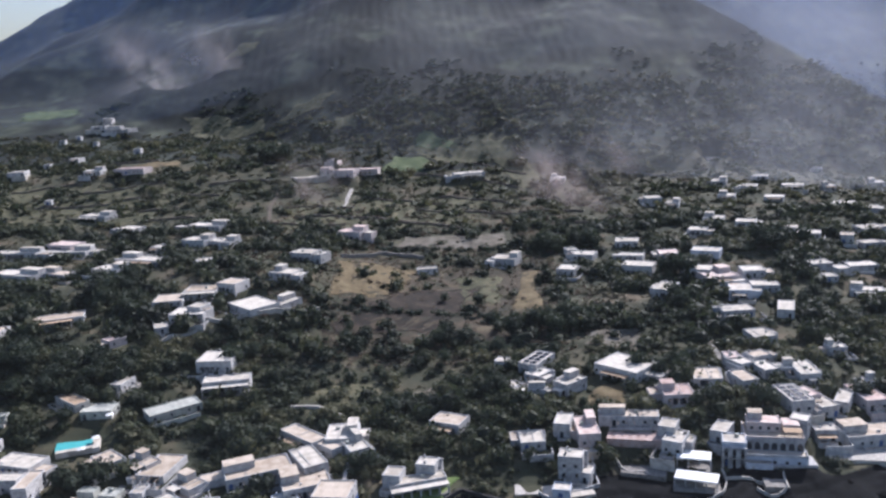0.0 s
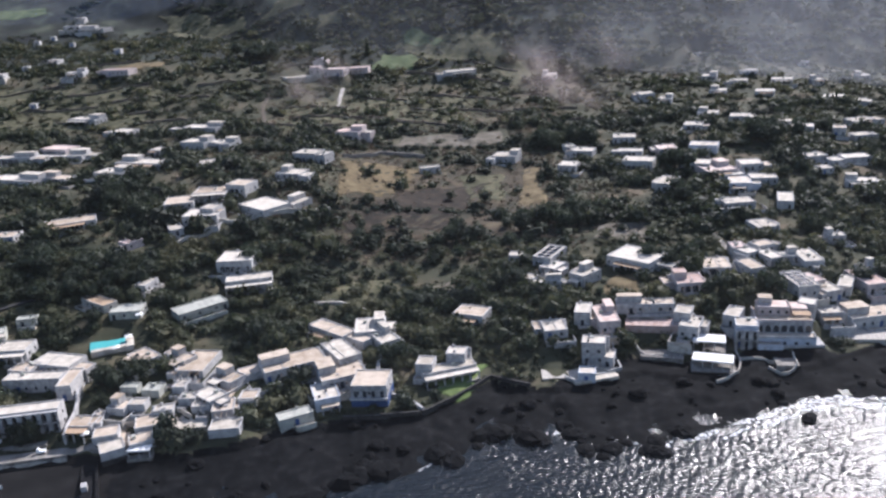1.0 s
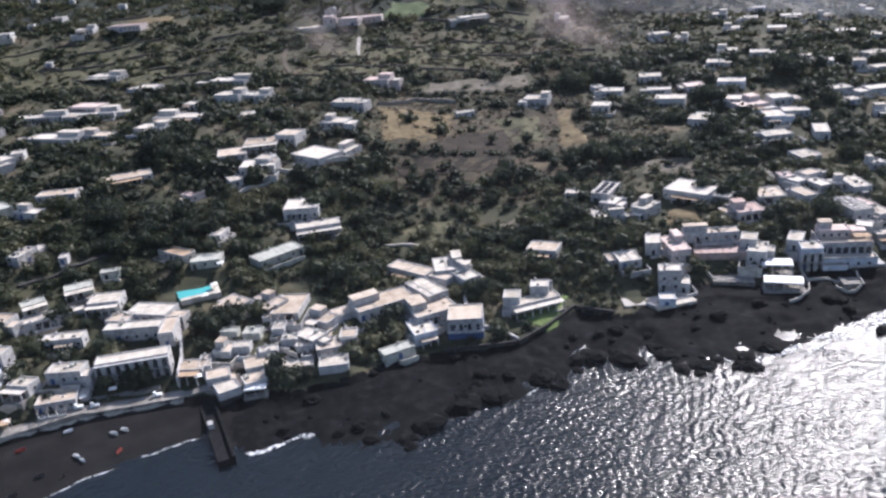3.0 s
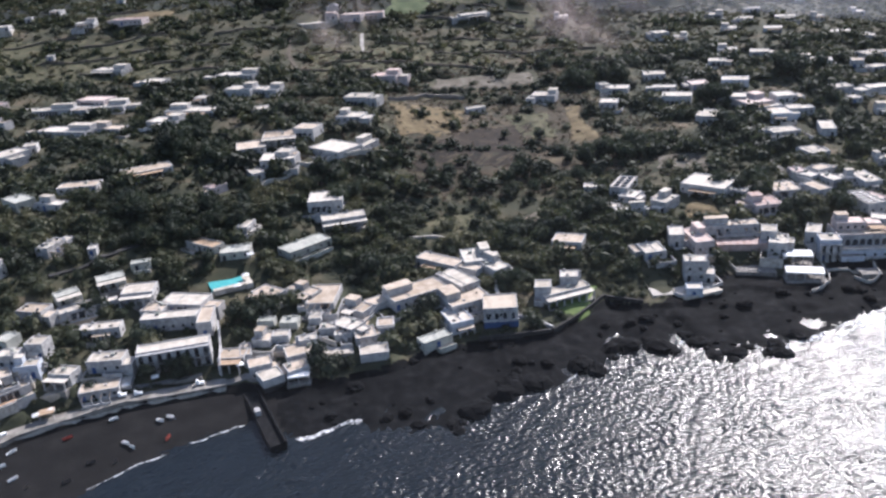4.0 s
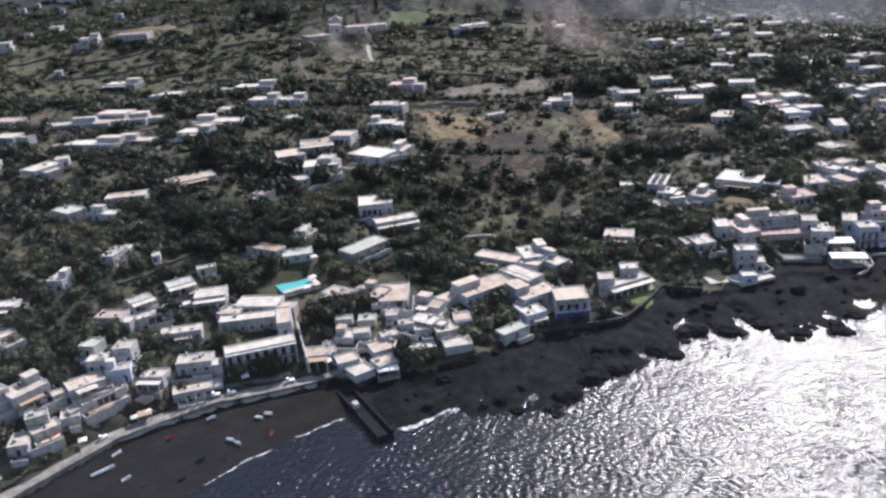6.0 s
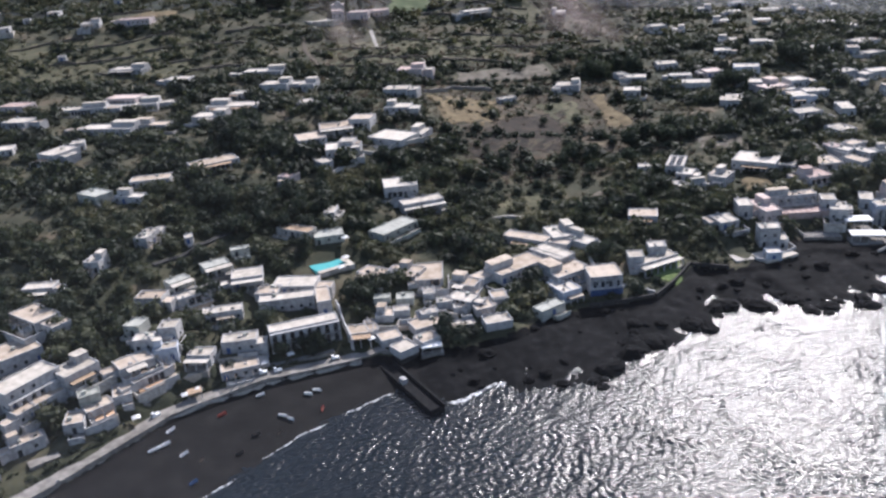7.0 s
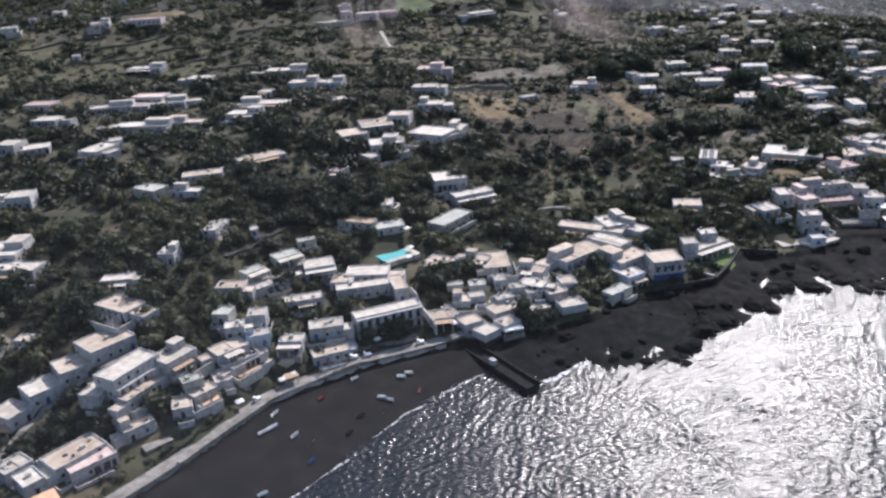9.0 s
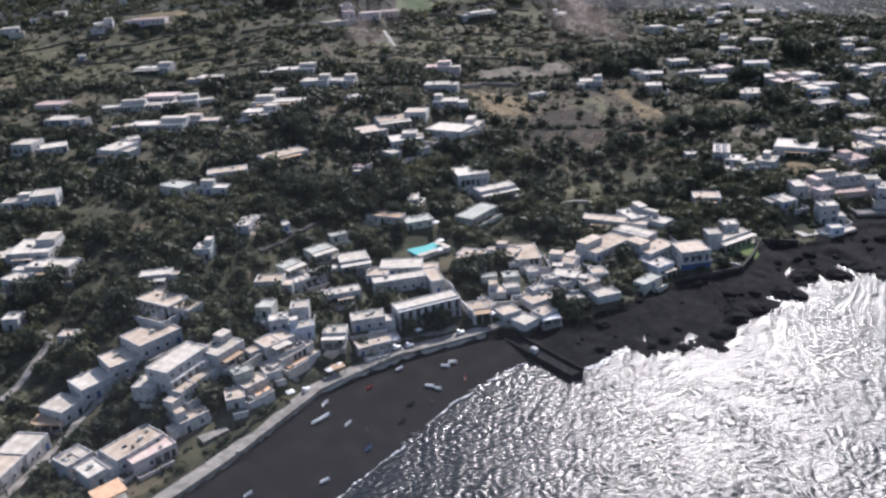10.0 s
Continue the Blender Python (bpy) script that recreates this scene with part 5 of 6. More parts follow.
strip("lane", [(-283.3, 224.6), (-276.8, 233.3), (-271.4, 246.0), (-271.2, 250.4), (-274.6, 255.0), (-282.2, 259.3)], 2.6, CONCRETE, 0.2, "pale narrow concrete lane", "road")
strip("lane", [(-198.9, 274.4), (-189.5, 281.6), (-171.3, 295.7)], 2.6, ASPHALT, 0.1, "narrow lane between gardens, darkened for shade", "road")
strip("lane", [(102.4, 349.0), (103.3, 345.6), (102.3, 304.8), (101.2, 289.1)], 2.2, CONCRETE, 0.1, "narrow lane between white houses", "road")
strip("lane", [(-113.7, 511.5), (-120.4, 548.5), (-118.7, 576.1)], 2.6, BARE_TRACK, 0.1, "brown earth track up the slope", "road")
strip("steps", [(-71.7, 552.9), (-70.0, 589.6)], 2.6, PALE_STONE, 0.3, "pale flight of steps up the slope", "steps")
strip("lane", [(-281, 172), (-272.7, 185), (-267.6, 193.9), (-259.6, 208), (-253.2, 212.9), (-244.8, 217.1), (-233.8, 223), (-226, 229)], 2.4, CONCRETE, 0.15, "narrow street between white terraced houses", "road")


def court(x, y, w, d, turn, z, mat, label):
    """A paved yard or terrace on its own footing."""
    ob = new("terrace", boxes("terrace", [(0, 0, -4, w, d, 4.0)], mat))
    ob.matrix_basis = pose(x, y, z, 0, 0, turn)
    LINES.append((np.array([(x - 0.4 * w, y), (x + 0.4 * w, y)]), d * 0.8))
    return tagged(ob, label, "terrace", "paved terraces", "structure")


for cxx, cyy, cw, cd, ct, cz, cm, cl in (
        (-117.0, 231.5, 14, 12, -8, 7.0, ROOF_TAN, "tan paved courtyard between small white houses"),
        (-105.5, 230.5, 10, 10, 5, 6.3, ROOF_TAN, "pale paved yard between white houses"),
        (-113.0, 220.6, 17, 11, 10, 4.9, ROOF_TAN, "tan paved terraces between low roofs by the jetty"),
        (-98.0, 226.0, 13, 11, 0, 6.1, ROOF_WHITE, "pale paved yard behind small seaside houses"),
        (-93.5, 239.0, 16, 7, -8, 8.2, ROOF_TAN, "tan paved lane between white houses"),
        (-106.5, 246.0, 12, 8, -10, 9.2, CONCRETE, "grey paved yard between low houses"),
        (-205.0, 205.5, 16, 7, 20, 6.6, CONCRETE, "grey paved yard between canopies above the promenade"),
        (-188.0, 217.5, 12, 7, 12, 7.9, ROOF_TAN, "tan paved terrace between white houses"),
        (31.0, 237.6, 15, 9, 10, 4.4, ROOF_WHITE, "white-walled terrace over the rocks"),
        (18.4, 239.7, 7.5, 7, -4, 4.5, PALE_STONE, "pale stone terrace behind a sea wall"),
        # Darker stone here paints the shade over this terrace.
        (56.6, 245.8, 14, 6.5, -20, 5.5, STONE, "stone terrace darkened for shade, with a curved rim"),
        (70.5, 236.0, 14, 6.5, -14, 4.0, CONCRETE, "concrete terrace under a canopy by the sea"),
        (94.8, 236.0, 7, 6, -10, 3.9, CONCRETE, "round concrete bathing terrace over the sea"),
        (100.1, 244.7, 20, 6.5, -5, 6.4, WHITE, "white balustraded terrace below a pink villa"),
        (59.1, 260.3, 22, 11, -15, 11.4, ROOF_RED, "reddish paved terrace with a pale rim"),
        (-52.3, 251.0, 15, 8, -8, 8.7, ROOF_TAN, "tan terrace between white buildings"),
        (-224.0, 189.0, 8, 6, 25, 4.8, CONCRETE, "small concrete yard above the promenade"),
        (-150.5, 220.3, 21, 4, 8, 4.9, CONCRETE, "paved hotel terrace above the beach"),
        (127.9, 252.3, 20, 14, -12, 4.7, PALE_STONE, "broad pale terrace of a seaside house")):
    court(cxx, cyy, cw, cd, ct, cz, cm, cl)


def plaza(points, z, mat, label):
    """A paved forecourt of many sides with a low wall round it."""
    n = len(points)
    v = [(x, y, z - 6) for x, y in points] + [(x, y, z) for x, y in points]
    f = [(n, n + k, n + k + 1, n + k + 2) for k in range(1, n - 2, 2)] + [(k, (k + 1) % n, n + (k + 1) % n, n + k) for k in range(n)]
    ob = new("forecourt", mesh_of("forecourt", v, f, [mat]))
    tagged(ob, label, "terrace", "paved terraces", "structure")
    for (ax, ay), (bx, by) in zip(points, points[1:] + points[:1]):
        part("parapet", boxes("parapet", [(0, 0, 0.004, math.hypot(bx - ax, by - ay), 0.4, 0.4)], WHITE), ob, pose((ax + bx) / 2, (ay + by) / 2, z, 0, 0, math.degrees(math.atan2(by - ay, bx - ax))))
    LINES.append((np.array([(points[0][0] + 6, points[0][1]), (points[3][0] - 3, points[3][1])]), 20))


plaza([(-117.0, 611.4), (-110.1, 599.2), (-95.0, 598.7), (-84.9, 609.9), (-92.0, 625.5), (-106.0, 625.6)], 64.7, ROOF_WHITE, "pale fan-shaped forecourt of a hill church")
# the church's gable, bell wall and dome over the forecourt
church = thing("church", "pale hill church with a bell wall and small dome", "church", pose(-88.0, 630.0, 65.8, 0, 0, -8), "")
part("nave", boxes("nave", [(0, 4, -4, 9, 16, 10.2)], PINK), church)
part("gable", boxes("gable", [(0, -4.3, -4, 9.6, 0.7, 11.2), (0, -4.3, 7.2, 4.6, 0.7, 1.6)], WHITE), church)
part("dome", mesh_of("dome", [(2.6 * math.cos(a * 0.5236) * math.cos(e * 0.3927), 7 + 2.6 * math.sin(a * 0.5236) * math.cos(e * 0.3927), 6.0 + 2.4 * math.sin(e * 0.3927)) for e in range(4) for a in range(12)], [(e * 12 + a, e * 12 + (a + 1) % 12, e * 12 + 12 + (a + 1) % 12, e * 12 + 12 + a) for e in range(3) for a in range(12)] + [(36, 36 + k, 37 + k, 38 + k) for k in range(1, 10, 2)], [WHITE]), church)
part("door", boxes("door", [(0, -4.75, 0, 1.8, 0.12, 3.0)], WOOD), church)

GROVES = [(-169, 387, 13, 14, 14, 4.2), (-178, 322, 12, 8, 9, 3.4), (-145, 316, 14, 9, 13, 3.6), (-155, 301, 14, 6, 10, 3.2), (-87, 327, 9, 6, 7, 3.2), (-46, 355, 8, 5, 5, 2.8),
          (-5, 352, 10, 7, 8, 3.2), (39, 356, 16, 7, 16, 4.0), (54, 473, 6, 8, 7, 4.0), (75, 474, 7, 8, 8, 4.2), (86, 304, 6, 5, 5, 3.2), (-128, 247, 4, 5, 4, 2.8), (-149, 365, 8, 6, 6, 3.2),
          (10, 303, 6, 6, 6, 2.8), (26, 274, 4, 5, 4, 2.6), (-157, 221.5, 2, 1, 2, 2.0), (-145, 221, 3, 1, 3, 2.2), (-147.5, 222.8, 3.5, 0.5, 4, 2.3), (72, 301, 4, 4, 4, 3.0), (112, 411, 9, 6, 9, 4.2), (104, 371, 6, 6, 6, 3.8),
          (174, 440, 14, 8, 12, 4.4), (143, 276, 3, 3, 2, 3.2), (106, 273, 3, 4, 3, 3.2), (-139, 654, 16, 12, 12, 5.0), (-247, 246, 5, 4, 5, 3.6), (-226, 249, 4, 3, 4, 2.6), (-253, 199, 6, 4, 6, 2.4),
          (-277, 275, 10, 6, 8, 3.4), (-176, 218.5, 3, 1, 2, 2.2), (-102, 217, 3, 2, 3, 2.8), (-121, 251, 6, 3, 5, 2.6), (-179, 254, 3, 2, 3, 2.4), (-76, 265, 6, 4, 5, 2.8), (-66, 242, 3, 2, 3, 2.6), (-33, 252, 4, 4, 4, 2.8),
          (84, 272, 3, 3, 3, 2.8), (-8, 290, 9, 5, 8, 2.6)]


# ---- smoke drifting over the volcano, and sheets standing in for haze ----
def smoke_haze_material(name, colour, thick, size):
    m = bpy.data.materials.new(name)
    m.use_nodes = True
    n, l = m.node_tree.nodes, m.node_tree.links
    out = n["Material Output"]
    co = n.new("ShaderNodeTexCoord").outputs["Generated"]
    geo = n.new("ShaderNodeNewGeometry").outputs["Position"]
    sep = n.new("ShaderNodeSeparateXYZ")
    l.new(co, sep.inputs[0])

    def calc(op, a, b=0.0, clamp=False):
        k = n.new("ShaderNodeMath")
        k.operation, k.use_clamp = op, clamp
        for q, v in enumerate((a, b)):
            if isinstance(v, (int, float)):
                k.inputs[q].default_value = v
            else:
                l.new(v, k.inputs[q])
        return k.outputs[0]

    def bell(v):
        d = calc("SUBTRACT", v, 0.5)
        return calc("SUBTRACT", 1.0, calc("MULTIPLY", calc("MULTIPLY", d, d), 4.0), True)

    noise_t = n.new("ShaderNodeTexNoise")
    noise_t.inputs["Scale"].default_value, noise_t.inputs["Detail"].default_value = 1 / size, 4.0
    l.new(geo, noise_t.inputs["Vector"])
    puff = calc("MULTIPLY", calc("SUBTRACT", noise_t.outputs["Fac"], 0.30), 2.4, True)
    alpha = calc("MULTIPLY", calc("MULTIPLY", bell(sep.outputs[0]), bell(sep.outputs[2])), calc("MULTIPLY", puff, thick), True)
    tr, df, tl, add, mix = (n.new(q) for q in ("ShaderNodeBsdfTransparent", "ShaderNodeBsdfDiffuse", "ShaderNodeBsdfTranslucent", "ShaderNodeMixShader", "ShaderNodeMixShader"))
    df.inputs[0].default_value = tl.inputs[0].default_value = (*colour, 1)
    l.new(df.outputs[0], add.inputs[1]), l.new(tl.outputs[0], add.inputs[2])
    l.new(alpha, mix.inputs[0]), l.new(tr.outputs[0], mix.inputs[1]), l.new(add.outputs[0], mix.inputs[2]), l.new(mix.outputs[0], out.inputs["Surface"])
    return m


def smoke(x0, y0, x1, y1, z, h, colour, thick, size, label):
    """A thin translucent sheet from one place to another, fading out towards its rims; it serves smoke and painted
    haze.
    """
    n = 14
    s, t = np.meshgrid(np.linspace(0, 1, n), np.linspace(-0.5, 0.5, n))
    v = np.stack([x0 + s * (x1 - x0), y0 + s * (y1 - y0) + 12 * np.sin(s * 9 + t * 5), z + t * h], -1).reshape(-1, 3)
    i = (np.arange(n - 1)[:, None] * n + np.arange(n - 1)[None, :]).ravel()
    ob = new("smoke", mesh_of("smoke", v, np.stack([i, i + 1, i + n + 1, i + n], 1), [smoke_haze_material("smoke", colour, thick, size)], smooth_faces=True))
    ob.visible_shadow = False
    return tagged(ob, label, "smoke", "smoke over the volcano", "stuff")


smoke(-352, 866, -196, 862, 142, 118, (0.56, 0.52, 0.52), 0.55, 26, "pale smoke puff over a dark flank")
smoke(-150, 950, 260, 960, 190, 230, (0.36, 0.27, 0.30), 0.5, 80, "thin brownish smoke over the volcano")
# Sheet that paints bluish haze over everything behind it.
smoke(60, 1180, 540, 440, 210, 640, (0.33, 0.42, 0.66), 0.42, 330, "translucent sheet standing in for bluish haze over the slope")
# Sheet added before the coast to lift dark tones as backlit haze would.
smoke(-520, 96, 420, 88, 70, 330, (0.60, 0.63, 0.70), 0.036, 260, "faint translucent sheet before the coast lifting dark tones like haze")
# Three wide sheets paint the blue of distance over the volcano.
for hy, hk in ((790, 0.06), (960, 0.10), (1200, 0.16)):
    smoke(-1500, hy, 1500, hy + 20, 230 + 0.3 * (hy - 790), 760, (0.20, 0.30, 0.56), hk, 300, "translucent sheet standing in for bluish haze before the volcano")
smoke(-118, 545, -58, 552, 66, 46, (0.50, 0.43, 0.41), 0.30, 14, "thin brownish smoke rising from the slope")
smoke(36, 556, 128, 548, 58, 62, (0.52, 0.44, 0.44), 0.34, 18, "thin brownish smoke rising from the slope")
# Added sheet that pales the upper slope in place of real haze.
smoke(-160, 690, 760, 430, 110, 320, (0.54, 0.57, 0.64), 0.25, 170, "translucent sheet lightening the upper slope as haze would")


# ---- jetty, pool, boats, rocks ----
jetty = thing("jetty", "dark wet concrete jetty running into the sea", "jetty", pose(-119.2, 196.5, 0, 0, 0, 18.5))
part("deck", boxes("deck", [(0, 0, -3, 5.0, 34, 4.9, 0.96)], DARK_CONCRETE), jetty)
part("parapet", boxes("parapet", [(2.1, -1, 1.9, 0.7, 32, 1.0)], DARK_CONCRETE), jetty)
part("shed", boxes("shed", [(-1.2, 2, 1.9, 1.6, 2.4, 1.7)], WHITE), jetty)

pool = thing("swimming_pool", "turquoise swimming pool with pale deck and sun shades", "pool", pose(-136.1, 271.4, float(land_z(-136.1, 271.4)[0]) + 0.3, 0, 0, 18))
part("basin", boxes("basin", [(-0.5, 0.6, -2.0, 12.0, 9.5, 2.1)], TILE), pool)
part("deck", boxes("deck", [(6.9, -1, -3, 2.6, 12, 3.15), (-0.3, -5.4, -3, 11.6, 2.2, 3.15)], ROOF_WHITE), pool)
for ax, ay in ((-127.6, 281.9), (-129.1, 271.6), (-131.7, 265.3)):
    sh = thing("parasol", "white square parasol by a pool", "parasol", pose(ax, ay, float(land_z(ax, ay)[0]) + 0.3, 0, 0, 20), "parasols by the pool")
    part("pole", boxes("pole", [(0, 0, -0.5, 0.08, 0.08, 3.0)], WOOD), sh)
    part("shade", boxes("shade", [(0, 0, 2.3, 2.6, 2.6, 0.5, 0.1)], AWNING), sh)


def boat(x, y, turn, length, mat, label):
    """An open boat: a hull with a pointed bow, a hollow inside and thwarts."""
    n, half = 9, length / 2
    beam = length * 0.15
    v, f = [], []
    for k in range(n):
        s = k / (n - 1)
        b = beam * (1 - max(0, (s - 0.45) / 0.55) ** 2.2) * (0.82 + 0.18 * min(1, s / 0.3))
        sheer = 0.75 + 0.35 * s * s
        for bb, zz in ((0.02, 0.0), (b * 0.7, 0.15), (b, sheer), (b * 0.86, sheer), (b * 0.62, 0.32), (0.0, 0.28)):
            v.append((-half + s * length, -bb, zz))
        for bb, zz in ((b * 0.62, 0.32), (b * 0.86, sheer), (b, sheer), (b * 0.7, 0.15)):
            v.append((-half + s * length, bb, zz))
    m = 10
    for k in range(n - 1):
        for j in range(m):
            a, c = k * m + j, k * m + (j + 1) % m
            f.append((a, a + m, c + m, c))
    ob = thing("boat", label, "boat", pose(x, y, max(float(land_z(x, y)[0]), 0.0) + 0.05, 0, 0, turn), "boats on the beach")
    part("hull", mesh_of("hull", v, f, [mat]), ob)
    for s in (-0.2, 0.12):
        part("thwart", boxes("thwart", [(s * length, 0, 0.5, 0.25, beam * 1.6, 0.06)], WOOD), ob)
    return ob


for bx, by, ln, bt, bm, bl in ((-191.9, 188.2, 7.0, 30, BOAT_WHITE, "white motor boat hauled up on black sand"), (-194.7, 186.6, 5.5, 24, BOAT_WHITE, "white open boat hauled up on black sand"),
        (-186.1, 182.4, 5.0, 40, BOAT_WHITE, "white open boat on black sand"), (-181.2, 178.3, 4.0, 60, RUBBER, "small dark dinghy on black sand"),
        (-158.4, 193.1, 5.6, -35, BOAT_WHITE, "white open boat on black sand"), (-156.2, 191.0, 4.2, -40, BOAT_WHITE, "small white boat on black sand"),
        (-150.2, 202.0, 5.4, -30, BOAT_WHITE, "white open boat on black sand"), (-147.4, 203.3, 5.2, -28, BOAT_WHITE, "white open boat on black sand"),
        (-166.4, 185.9, 4.6, 10, RUBBER, "small dark dinghy on black sand"), (-159.7, 184.9, 3.8, 50, RUBBER, "small dark dinghy on black sand"),
        (-171.0, 178.7, 4.2, 20, RUBBER, "small dark dinghy on black sand"), (-183.0, 169.5, 4.4, 35, BOAT_BLUE, "small blue boat on black sand"),
        (-197.0, 160.0, 5.0, 15, BOAT_WHITE, "white open boat on black sand"), (-216.7, 161.0, 4.6, 30, BOAT_WHITE, "white open boat on black sand"),
        (-146.5, 193.5, 4.2, 70, BOAT_RED, "small red boat on black sand"), (-176.0, 198.5, 5.2, 28, BOAT_RED, "red open boat below the promenade wall"),
        (-190.5, 194.8, 5.5, 45, BOAT_WHITE, "white boat drawn up to the promenade wall"), (-164.5, 205.5, 5.0, 22, BOAT_WHITE, "white boat below the promenade wall")):
    boat(bx, by, bt, ln * 0.54, bm, bl)


def lump(r, seed, squash=0.6, rings=7, segs=10):
    """A rough rock."""
    v, f = [(0, 0, r * squash)], []
    for a in range(1, rings):
        ph = math.pi * a / rings
        for b in range(segs):
            th = 2 * math.pi * b / segs
            p = Vector((math.sin(ph) * math.cos(th), math.sin(ph) * math.sin(th), math.cos(ph)))
            k = r * (1 + 0.35 * noise.noise(p * 1.6 + Vector((seed, 0, 0))) + 0.2 * noise.noise(p * 4 + Vector((0, seed, 0))))
            v.append((p.x * k, p.y * k, p.z * k * squash))
    v.append((0, 0, -r * squash))
    for b in range(segs):
        f.append((0, 1 + b, 1 + (b + 1) % segs))
        for a in range(rings - 2):
            q, c = 1 + a * segs + b, 1 + a * segs + (b + 1) % segs
            f += [(q, q + segs, c + segs), (q, c + segs, c)]
        q, c = 1 + (rings - 2) * segs + b, 1 + (rings - 2) * segs + (b + 1) % segs
        f.append((q, len(v) - 1, c))
    return v, f


ROCKS = [mesh_of("rock", *lump(1.0, s * 3.7, 0.48), [LAVA]) for s in range(6)]


def rock(x, y, r, k, z=None):
    ob = new("rock", ROCKS[k % 6])
    zz = max(float(land_z(x, y)[0]), -0.3) if z is None else z
    ob.matrix_basis = pose(x, y, zz + 0.1 * r, 0, 0, k * 57) @ Matrix.Diagonal((r, r * 0.85, r, 1))
    tagged(ob, "black jagged lava rock on the shore", "rock", "rocks of the shore")


rock(89, 206.5, 2.6, 1, 0.2)
rng = random.Random(5)
for k in range(90):
    rx = rng.uniform(-108, 135)
    ys, ye = float(np.interp(rx, SHORE_X, SHORE_Y)), float(np.interp(rx, EDGE_X, EDGE_Y))
    rock(rx, rng.uniform(ys - 1.5, ye - 1.0), rng.choice((0.6, 0.8, 1.0, 1.4, 1.9, 2.6)) * rng.uniform(0.8, 1.2), k)

# low domes of lava at the water's edge
for k in range(46):
    rx = rng.uniform(-78, 70)
    rock(rx, float(shore_y(np.array([rx]))[0]) + rng.uniform(-2.5, 3.0), rng.choice((2.4, 3.0, 3.6, 4.6)) * rng.uniform(0.8, 1.2), k, -0.6)

# ---- planting ----
def crown_arrays(r, count, leaf, seed, tall=0.8, core=0.72):
    """A crown: a dark uneven core and many small leaf clumps round it, in unit of metres, its foot at z = 0."""
    g = np.random.default_rng(seed)
    p = g.normal(size=(count, 3))
    p /= np.linalg.norm(p, axis=1)[:, None]
    lobes = g.normal(size=(5, 3))
    lobes /= np.linalg.norm(lobes, axis=1)[:, None]
    bulge = 0.72 + 0.42 * np.max(np.clip(p @ lobes.T, 0, 1) ** 3, axis=1)
    q = p * (r * bulge * g.uniform(0.78, 1.08, count))[:, None]
    q[:, 2] = q[:, 2] * tall + r * tall * 0.75
    q[:, 2] = np.maximum(q[:, 2], 0.02)
    a = g.normal(size=(count, 3)) * 0.8 + p * 0.2
    a /= np.linalg.norm(a, axis=1)[:, None]
    b = np.cross(a, g.normal(size=(count, 3)))
    b /= np.linalg.norm(b, axis=1)[:, None]
    s = leaf * g.uniform(0.6, 1.35, count)[:, None]
    tri = np.stack([q - a * s, q + a * s * 0.7 + b * s * 0.8, q + a * s * 0.6 - b * s * 0.8], 1).reshape(-1, 3)
    t = (1 + 5 ** 0.5) / 2
    ico = np.array([(-1, t, 0), (1, t, 0), (-1, -t, 0), (1, -t, 0), (0, -1, t), (0, 1, t), (0, -1, -t), (0, 1, -t), (t, 0, -1), (t, 0, 1), (-t, 0, -1), (-t, 0, 1)], float)
    ico /= np.linalg.norm(ico[0])
    k = 0.72 + 0.42 * np.max(np.clip(ico @ lobes.T, 0, 1) ** 3, axis=1)
    ico = ico * (r * core * k)[:, None]
    ico[:, 2] = ico[:, 2] * tall + r * tall * 0.75
    fi = np.array([(0, 11, 5), (0, 5, 1), (0, 1, 7), (0, 7, 10), (0, 10, 11), (1, 5, 9), (5, 11, 4), (11, 10, 2), (10, 7, 6), (7, 1, 8), (3, 9, 4), (3, 4, 2), (3, 2, 6), (3, 6, 8), (3, 8, 9), (4, 9, 5), (2, 4, 11), (6, 2, 10), (8, 6, 7), (9, 8, 1)])
    return np.concatenate([tri, ico]), np.concatenate([np.arange(3 * count).reshape(-1, 3), fi + 3 * count])


def free_of(x, y, gap):
    """True where no house, road, wall or beach lies within a gap."""
    ok = y > np.interp(x, EDGE_X, EDGE_Y) + 1.5 + gap + 0.8 * bare_rock(x)
    for hx, hy, w, d, turn, hz in HOUSES:
        c, s = math.cos(radians(turn)), math.sin(radians(turn))
        dx, dy = x - hx, y - hy
        u, v = dx * c + dy * s, -dx * s + dy * c
        ok &= ~((np.abs(u) < w / 2 + gap) & (v < d / 2 + gap) & (v > -d / 2 - gap * 1.3))
    for line, w in LINES:
        for a, b in zip(line[:-1], line[1:]):
            e = b - a
            t = np.clip(((x - a[0]) * e[0] + (y - a[1]) * e[1]) / max(e @ e, 1e-6), 0, 1)
            ok &= np.hypot(x - a[0] - t * e[0], y - a[1] - t * e[1]) > w / 2 + gap * 0.8
    return ok


def in_quad(x, y, c):
    s = np.full(np.shape(x), True)
    for a, b in zip(c, np.roll(c, -1, 0)):
        s &= (b[0] - a[0]) * (y - a[1]) - (b[1] - a[1]) * (x - a[0]) > 0
    return s


def scatter(x0, x1, y0, y1, count, seed, gap):
    g = np.random.default_rng(seed)
    x, y = g.uniform(x0, x1, count), g.uniform(y0, y1, count)
    ok = free_of(x, y, gap)
    for c, bare in FIELDS:
        ok &= ~(in_quad(x, y, c) & (g.uniform(size=count) < bare))
    ok &= np.hypot(x + 134, y - 270) > 13
    return x[ok], y[ok]


